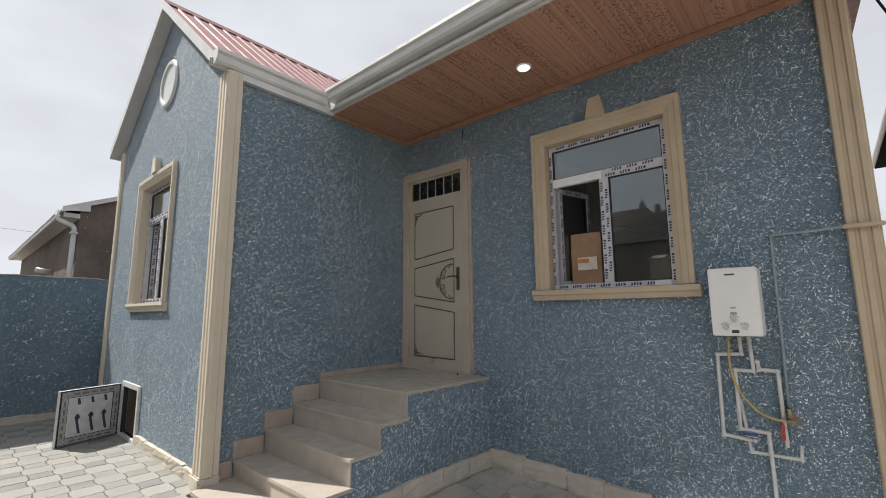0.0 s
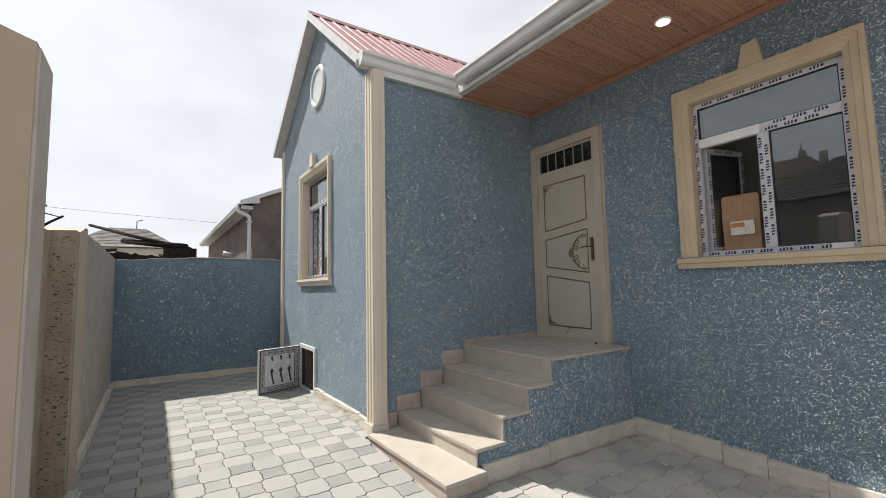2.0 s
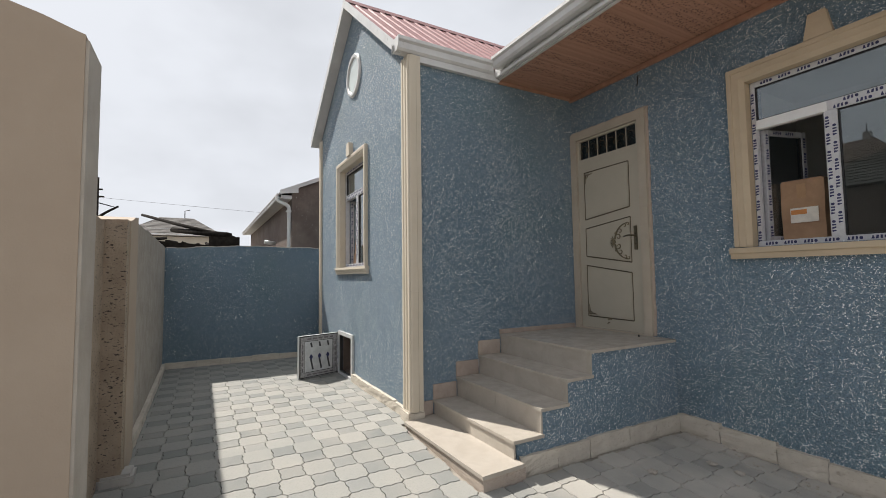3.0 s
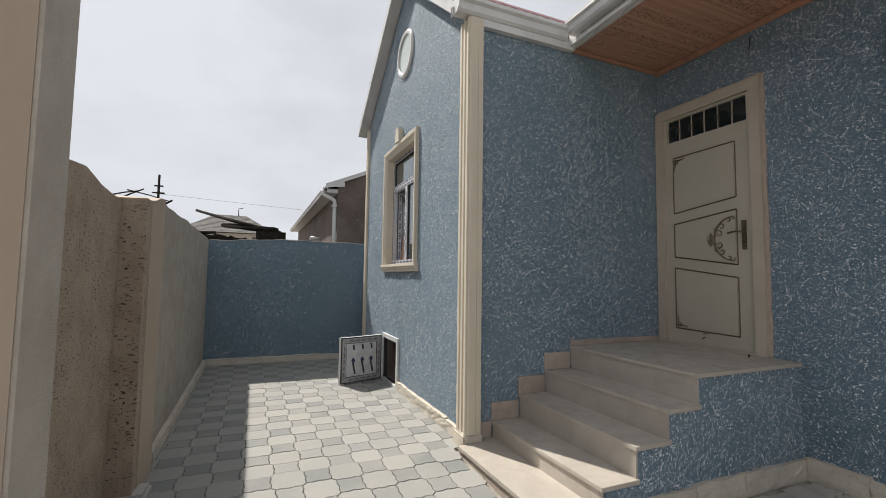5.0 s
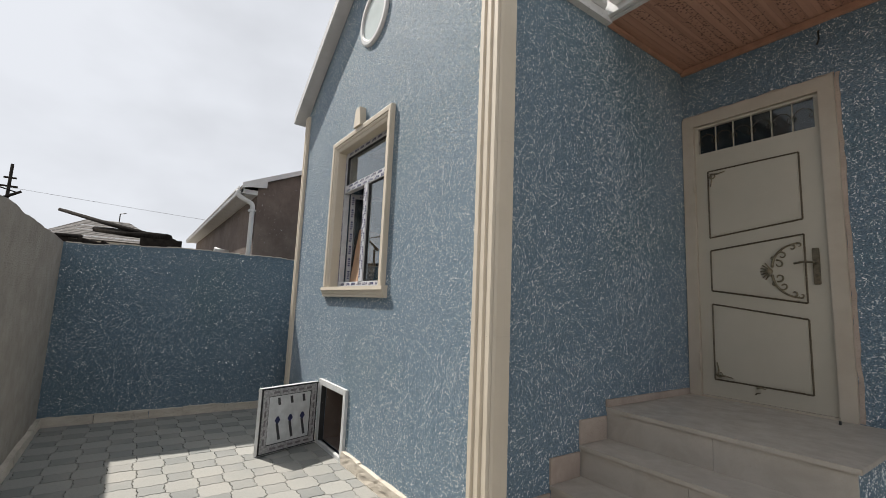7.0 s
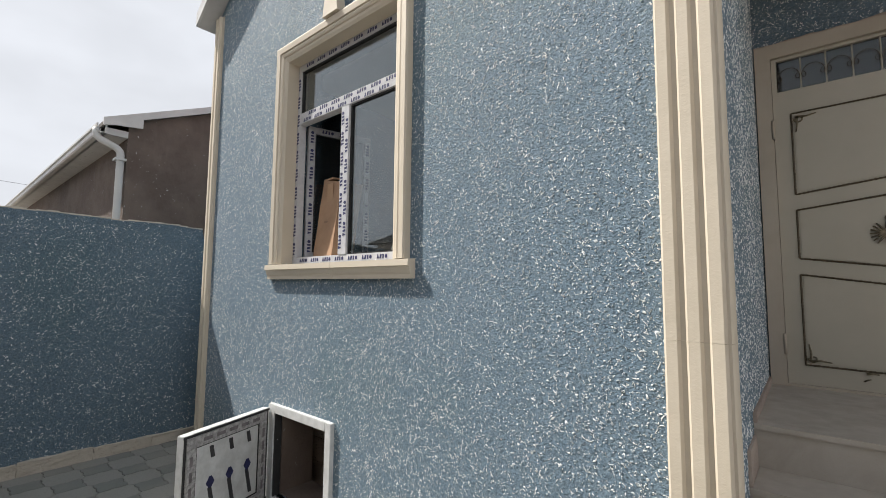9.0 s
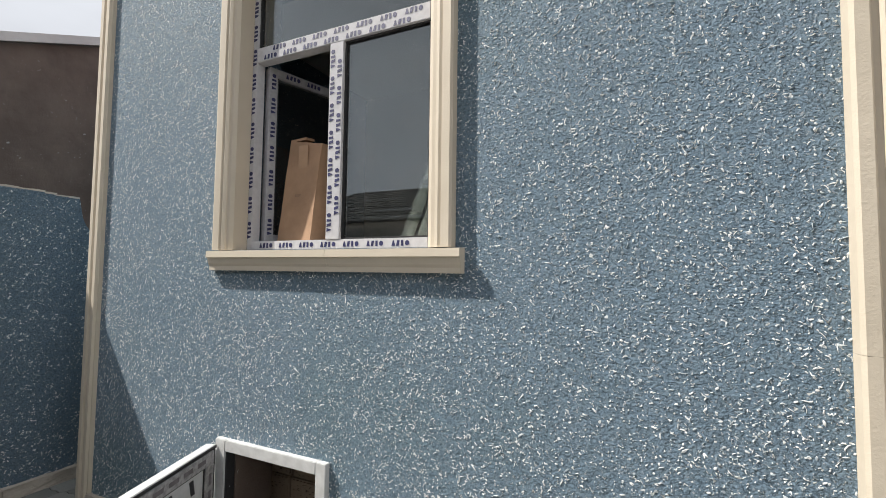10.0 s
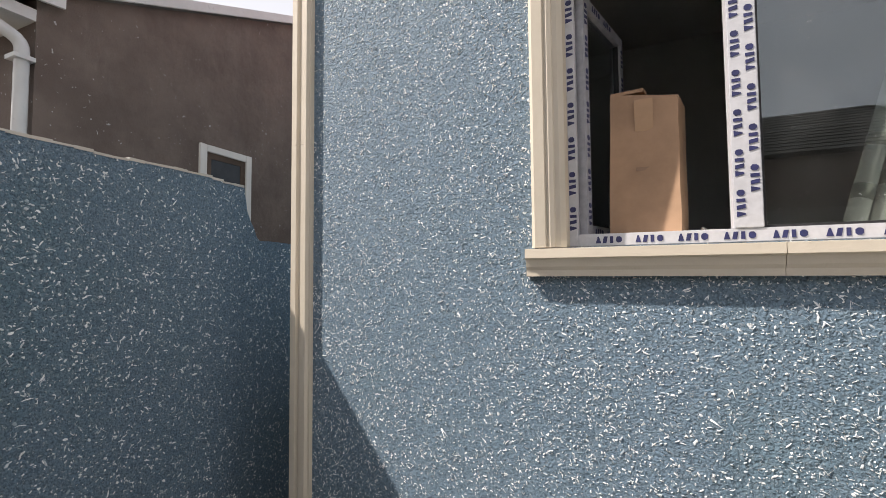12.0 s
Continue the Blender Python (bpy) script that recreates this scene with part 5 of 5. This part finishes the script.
tall = thing("cardboard_box", (-6.86, 1.88, 1.742), "tall brown cardboard box leaning back on the inner sill", "box")
feet = ((-7.005, 1.815), (-6.745, 1.792), (-6.705, 1.96), (-6.965, 1.985))
bm = bmesh.new()
rows = []
for k in range(7):
    h = 0.635 * k / 6
    rows.append([bm.verts.new((x + 0.012 * h, y + 0.12 * h, 1.745 + h - (0.045 * h / 0.61 if x > -6.8 else 0))) for x, y in feet])
for lo, hi in zip(rows, rows[1:]):
    for k in range(4):
        bm.faces.new((lo[k], lo[(k + 1) % 4], hi[(k + 1) % 4], hi[k]))
bm.faces.new(rows[0]), bm.faces.new(rows[-1])
bmesh.ops.subdivide_edges(bm, edges=[e for e in bm.edges if abs(e.verts[0].co.z - e.verts[1].co.z) < 0.06], cuts=3, use_grid_fill=True)
part("body", roughen(bm, 0.005, 3, 9.0), CARD, tall)
bm = P([(-6.995, 1.892), (-6.86, 1.88), (-6.85, 1.93), (-6.985, 1.945)], "z", 2.374, 2.388)
part("flap", roughen(bm, 0.006, 5, 12.0), CARD, tall, "torn top flap")
bm = B(-6.9, -6.83, 1.858, 1.86, 2.2, 2.335)
part("tape", bm, CARDTAPE, tall, "brown packing tape")
part("print", B(-6.9, -6.845, 1.838, 1.84, 2.03, 2.045), simple("faint_box_print", (0.27, 0.17, 0.11), 0.8), tall, "faint printed mark")
scrap = bmesh.new()
bmesh.ops.create_icosphere(scrap, subdivisions=2, radius=0.022)
roughen(scrap, 0.014, 3, 40.0)
bmesh.ops.translate(scrap, verts=scrap.verts, vec=(-6.66, 1.9, 1.764))
solid("paper_scrap", scrap, PAPER, "crumpled white paper scrap on the inner sill", "paper")
c2 = carton("cardboard_box", -2.03, -1.70, 4.42, 4.66, 1.812, 2.385, "brown cardboard box with an orange label on the inner sill", 0.0, 8)
lab = part("label", B(-1.955, -1.745, 4.406, 4.409, 2.0, 2.135), PAPER, c2, "pale printed label")
part("label_print", B(-1.95, -1.83, 4.404, 4.4055, 2.075, 2.118), ORANGE, lab, "orange printed band")
for n, (foot, head, hue) in enumerate((((-6.205, 1.9, 1.745), (-5.93, 2.03, 2.62), "pale green paper roll leaning behind the pane"), ((-6.12, 1.92, 1.745), (-5.88, 2.06, 2.6), "second pale paper roll leaning beside the first"))):
    foot, head = Vector(foot), Vector(head)
    roll = thing("paper_roll", foot, hue, "roll", "paper rolls")
    part("tube", T([foot, head], 0.032, 14), ROLL, roll)
    for a, b in ((0.14, 0.2), (0.36, 0.41)):
        part("band", T([foot.lerp(head, a + 0.06 * n), foot.lerp(head, b + 0.06 * n)], 0.0335, 14), ROLLBAND, roll, "dull green tape band")


# ---- loose stones and grit by the steps ----
rng = random.Random(11)
for i in range(120):
    big = i < 3
    x, y = ((-2.45, 2.95), (-2.3, 3.55), (-2.1, 3.6))[i] if big else (rng.uniform(-2.85, -0.6), rng.gauss(3.95, 0.08) if i % 3 else rng.uniform(2.7, 3.9))
    y = min(y, 4.04)
    s = 0.034 if big else rng.uniform(0.004, 0.016)
    bm = bmesh.new()
    bmesh.ops.create_icosphere(bm, subdivisions=3 if big else 1, radius=s)
    for v in bm.verts:
        v.co = Vector((v.co.x * 1.25, v.co.y * 0.9, v.co.z * 0.45)) + 0.35 * s * noise.noise_vector(v.co * (0.8 / s) + Vector((i, 0, 0)))
    if big:
        for v in bm.verts:
            v.co += 0.3 * s * noise.cell_vector(v.co * (1.7 / s) + Vector((0, i, 0))) * Vector((0.6, 0.6, 0.4)).length + 0.16 * s * noise.noise_vector(v.co * (4.0 / s))
        dip = min(v.co.z for v in bm.verts)
        bmesh.ops.translate(bm, verts=bm.verts, vec=(0, 0, -dip - s * 0.45))
    bmesh.ops.translate(bm, verts=bm.verts, vec=(x, y, gz(x) + s * 0.35))
    solid("mortar_lump" if big else "stone_chip", bm, GREYPLASTER, "pale lump of dried mortar on the paving" if big else "small pale stone chip on the paving", "rubble", "rubble by the steps")


flakes(bpy.data.objects["wall_end"], "x", BACKX, 1, LEFTY, 1.8, 0.08, 2.12, 1500, 6, None, 1.2)
flakes(bpy.data.objects["wall_end_low"], "x", BACKX, 1, 1.83, 2.6, 0.08, 1.78, 1500, 7, None, 1.2)


# ---- the neighbouring houses and the distance ----
nb = thing("neighbour_house", (-14, 4, 0), "grey brown rendered neighbour house with a white gutter", "house", kind="structure")
NX, NY, EY, NZ, slope = -10.8, 1.5, 1.22, 3.53, 0.43


def verge(y, lift=0.0):
    return (y, NZ + lift + slope * (y - EY))


top = verge(4.7)[1]
part("wall", P([(NY, -0.1), (8.0, -0.1), (8.0, top - 0.002 - slope * 3.3), (4.7, top - 0.002), verge(NY, -0.002)], "x", -20.6, NX), BROWNPLASTER, nb)
part("roof", P([verge(EY), verge(EY, 0.05), verge(4.7, 0.05), (8.4, top - slope * 3.7 + 0.05), (8.4, top - slope * 3.7), verge(4.7)], "x", -20.8, NX + 0.05), TILEROOF, nb)
part("fascia", P([verge(1.22, 0.0), verge(1.22, 0.095), verge(4.7, 0.095), verge(4.7), verge(1.64), (1.64, NZ + 0.06), (1.36, NZ + 0.03)], "x", NX + 0.052, NX + 0.075), WHITEMETAL, nb, "white metal verge trim")
part("soffit", P([(EY + 0.03, NZ - 0.09), (EY + 0.03, NZ - 0.005), (NY, NZ - 0.005), (NY, NZ - 0.09)], "x", -20.6, NX), WHITEMETAL, nb)
part("gutter", P([(-u, z) for u, z in gutter_profile(-EY - 0.03, NZ + 0.01, 0.09, 0.1)], "x", -20.7, NX + 0.03), WHITEMETAL, nb, "white box gutter")
part("downpipe", T(bend([(NX - 0.05, EY - 0.04, NZ - 0.03), (NX - 0.05, EY - 0.04, NZ - 0.14), (NX - 0.03, NY - 0.06, NZ - 0.26), (NX - 0.03, NY - 0.06, 0.2)], 0.07), 0.043, 12), WHITEMETAL, nb, "white round downpipe")
part("pipe_clip", B(NX - 0.1, NX + 0.03, NY - 0.125, NY - 0.005, NZ - 0.4, NZ - 0.37), WHITEMETAL, nb)
part("vent_pipe", T([(-13.4, NY - 0.3, 2.6), (-13.4, NY, 2.55)], 0.06, 12), WHITEMETAL, nb)
w = bmesh.new()
for q in ((2.785, 2.855, 2.1, 2.9), (3.33, 3.40, 2.1, 2.9), (2.855, 3.33, 2.83, 2.9), (2.855, 3.33, 2.1, 2.17)):
    box(w, NX, NX + 0.035, q[0], q[1], q[2], q[3], bev=0.004)
nw = part("window_frame", roughen(w, 0.006, 2, 9.0), ROOM, nb, "small pale window surround")
w = bmesh.new()
for q in ((2.855, 2.915, 2.17, 2.83), (3.27, 3.33, 2.17, 2.83), (2.915, 3.27, 2.77, 2.83), (2.915, 3.27, 2.17, 2.23)):
    box(w, NX + 0.002, NX + 0.015, q[0], q[1], q[2], q[3])
part("inner_frame", w, BROWNROOF, nw, "dull brown inner frame")
part("pane", B(NX + 0.003, NX + 0.008, 2.915, 3.27, 2.23, 2.77), simple("dark_pane", (0.05, 0.05, 0.055), 0.12), nw)


def far_house(name, x0, x1, y0, y1, eave, top, ridge, mat, label, over=0.35, courses=14, cover=None, across=False):
    """A house with a hipped roof in stepped courses; ridge: how far the hips run in; across: the ridge lies along y."""
    ob = thing(name, ((x0 + x1) / 2, (y0 + y1) / 2, 0), label, "house", kind="structure")
    part("wall", B(x0, x1, y0, y1, -0.2, eave), mat, ob)
    bm = bmesh.new()
    lx, ly = x1 - x0 + 2 * over, y1 - y0 + 2 * over
    for k in range(courses):
        a, b = k / courses, (k + 1) / courses
        def rect(t, z):
            ix, iy = (lx / 2 * 0.985 * t, ridge * t) if across else (ridge * t, ly / 2 * 0.985 * t)
            return [bm.verts.new(p) for p in ((x0 - over + ix, y0 - over + iy, z), (x1 + over - ix, y0 - over + iy, z), (x1 + over - ix, y1 + over - iy, z), (x0 - over + ix, y1 + over - iy, z))]
        lo, hi = rect(a, eave + (top - eave) * a + 0.03), rect(b, eave + (top - eave) * b + 0.01)
        for i in range(4):
            bm.faces.new((lo[i], lo[(i + 1) % 4], hi[(i + 1) % 4], hi[i]))
        if k == 0:
            bm.faces.new(lo)
        if k == courses - 1:
            bm.faces.new(hi)
    part("roof", bm, cover or TILEROOF, ob, "grey ribbed hipped roof")
    return ob


h = far_house("far_house", -44, -38, -5.0, 0.7, 4.75, 6.5, 2.3, FARWALL, "pale far house with a grey tiled hip roof", 0.6, across=True)
part("aerial", T([(-41, -1.6, 6.4), (-41, -1.6, 7.1), (-41, -1.25, 7.2)], 0.035, 6), BLACK, h)
# its wall takes the dark render to stand in for shade below the eave
h = far_house("street_house", -6.65, 0.6, -13.65, -7.65, 3.95, 5.7, 2.4, BROWNPLASTER, "house across the yard with a grey hipped roof", cover=DARKROOF)
h = far_house("back_house", -19.6, -11.9, -43.0, -37.0, 10.3, 12.6, 2.2, FARWALL, "tall house far behind with a brown hipped roof", cover=BROWNROOF)
for x, z in ((-14.4, 13.2), (-12.9, 12.75)):
    part("chimney", B(x, x + 0.5, -40.3, -39.8, 11.6, z, bev=0.01), CONCRETE, h)
part("aerial", T([(-14.2, -40.1, 13.1), (-14.2, -40.1, 14.0)], 0.04, 6), BLACK, h)
h = far_house("street_house", -16.8, -7.85, -13.0, -7.6, 3.1, 4.62, 2.0, FARWALL, "low house behind the boundary wall with a grey roof", cover=DARKROOF)
for x in (-11.78, -10.42):
    part("chimney", B(x, x + 0.16, -10.4, -10.2, 4.4, 4.85, bev=0.01), CONCRETE, h)

shed = thing("ruined_shed", (-15, -1, 0), "dark ruined shed with a broken timber roof", "shed", kind="structure")
part("wall", B(-17, -13.6, -2.9, 0.3, -0.1, 2.3), OLDWOOD, shed)
bm = P([(-3.3, 2.6), (0.55, 2.3), (0.55, 2.44), (-3.3, 2.71)], "x", -17, -13.4)
part("roof", roughen(bm, 0.06, 2, 0.7), OLDWOOD, shed, "sagging dark roof")
rng = random.Random(4)
for i in range(9):
    y = -2.6 + i * 0.36
    part("rafter", T([(-13.3, y, 2.69 - 0.1 * (y + 2.6)), (-14.6, y + rng.uniform(-0.3, 0.3), 2.77 - 0.1 * (y + 2.6) + rng.uniform(-0.05, 0.1))], 0.045, 6), OLDWOOD, shed)
part("beam", T([(-21.4, -2.5, 4.2), (-17.5, -1.1, 3.45), (-13.3, 0.4, 2.68)], 0.06, 6), OLDWOOD, shed, "long charred beam sticking up")
part("beam", T([(-18.5, -1.3, 3.35), (-13.4, 0.3, 2.75)], 0.09, 6), OLDWOOD, shed)
part("board", B(-13.35, -13.25, -0.2, 0.55, 2.42, 2.7), OLDWOOD, shed)
pole = thing("power_pole", (-29.8, -5.4, 0), "thin dark power pole with short arms", "pole")
part("post", T([(-29.8, -5.4, 0), (-29.8, -5.4, 7.2)], 0.09, 8, 0.06), OLDWOOD, pole)
for z, l in ((6.55, 0.22), (6.15, 0.3)):
    part("arm", T([(-29.8, -5.4 - l, z), (-29.8, -5.4 + l, z)], 0.05, 6), OLDWOOD, pole)
sticks = thing("broken_timbers", (-16, -3.3, 0), "broken dark timbers poking over the wall", "timber")
for a, b, r in (((-16, -4.15, 3.78), (-16, -3.4, 3.98), 0.026), ((-16, -3.95, 3.66), (-16, -3.3, 4.04), 0.03), ((-16, -3.72, 3.98), (-16, -2.62, 3.72), 0.02), ((-16, -3.1, 3.36), (-16, -2.56, 3.76), 0.045)):
    part("timber", T([a, ((a[0] + b[0]) / 2, (a[1] + b[1]) / 2, (a[2] + b[2]) / 2 + 0.02), b], r, 6, r * 0.7), OLDWOOD, sticks)
for y, z in ((-3.95, 3.7), (-2.98, 3.46)):
    part("prop", T([(-16.05, y, 0.0), (-16.05, y, z)], 0.04, 6), OLDWOOD, sticks)
wire = thing("overhead_wire", (-29.8, -5.4, 6.1), "thin dark overhead wire", "wire")
part("strand", T([(-29.8 + 0.0 * k, -5.4 + 2.5 * k, 6.1 - 0.12 * k + 0.004 * k * k) for k in range(16)], 0.008, 4), BLACK, wire)

east = thing("east_house", (1.4, 8, 0), "brown neighbour house with a pale gutter", "house", kind="structure")
part("wall", B(1.24, 3.6, 5.2, 12, -0.4, 4.3), BROWNPLASTER, east)
part("wall_end", B(1.24, 3.6, 5.05, 5.19, -0.4, 2.95), BEIGEPLASTER, east)
part("roof", P([(0.95, 4.42), (0.95, 4.5), (3.6, 5.6), (3.6, 5.5)], "y", 5.0, 12), TILEROOF, east)
part("gutter", T([(0.95, 4.9, 4.42), (0.95, 12, 4.42)], 0.05, 8), WHITEMETAL, east)
part("soffit", B(0.97, 1.24, 5.0, 12, 4.36, 4.4), OLDWOOD, east)
wire = thing("service_cable", (0.5, 4.3, 4.6), "black service cable to the house corner", "cable")
part("strand", T([(0.35, 4.3, 4.7), (0.62, 5.2, 4.35), (0.98, 6.4, 4.25)], 0.012, 6), BLACK, wire)


# ---- paving ----
paving = thing("paving", (-5.97, 0.312, 0.0), "pale and grey interlocking concrete pavers", "paving", kind="structure")
PITCH = 0.2145
shapes = {}
for light in (True, False):
    bm = bmesh.new()
    paver_mesh(bm, paver_top(light))
    shapes[light] = mesh_of(bm, "paver", PAVERL if light else PAVERD)
rest = {True: bmesh.new(), False: bmesh.new()}
rng = random.Random(2)
count = 0
for i in range(-16, 52):
    for j in range(-22, 19):
        x, y = -5.972 + i * PITCH, 0.312 + j * PITCH
        if x > -4.4 and y > 1.4 and x < -2.9 or x < -4.4 and y > GAB + 0.06 and x > -8.5 or y > MAIN or x < -9.25 or (y < LEFTY - 0.05 and x < -2.35):
            continue
        light = (i + j) % 2 != 0
        lift = rng.uniform(-0.0015, 0.0015)
        if -7.8 < x < -1.6 and -0.3 < y < 1.75 and count < 300 or -2.9 < x < -1.6 and y > 1.7 and count < 300:
            ob = new("paver", shapes[light])
            ob.parent = paving
            ob.matrix_basis = pose(x + 5.97, y - 0.312, gz(x) + lift, 0, 3.43 if x > -4.3 and x < 1 else 0, (i * 7 + j * 3) % 4 * 90 if x < -4.3 else 0)
            count += 1
        else:
            paver_mesh(rest[light], paver_top(light), x, y, gz(x) + lift, -0.06 if -4.3 < x < 1 else 0.0)
for light in (True, False):
    ob = part("paver_field", rest[light], PAVERL if light else PAVERD, paving)
    ob["kind"] = "stuff"
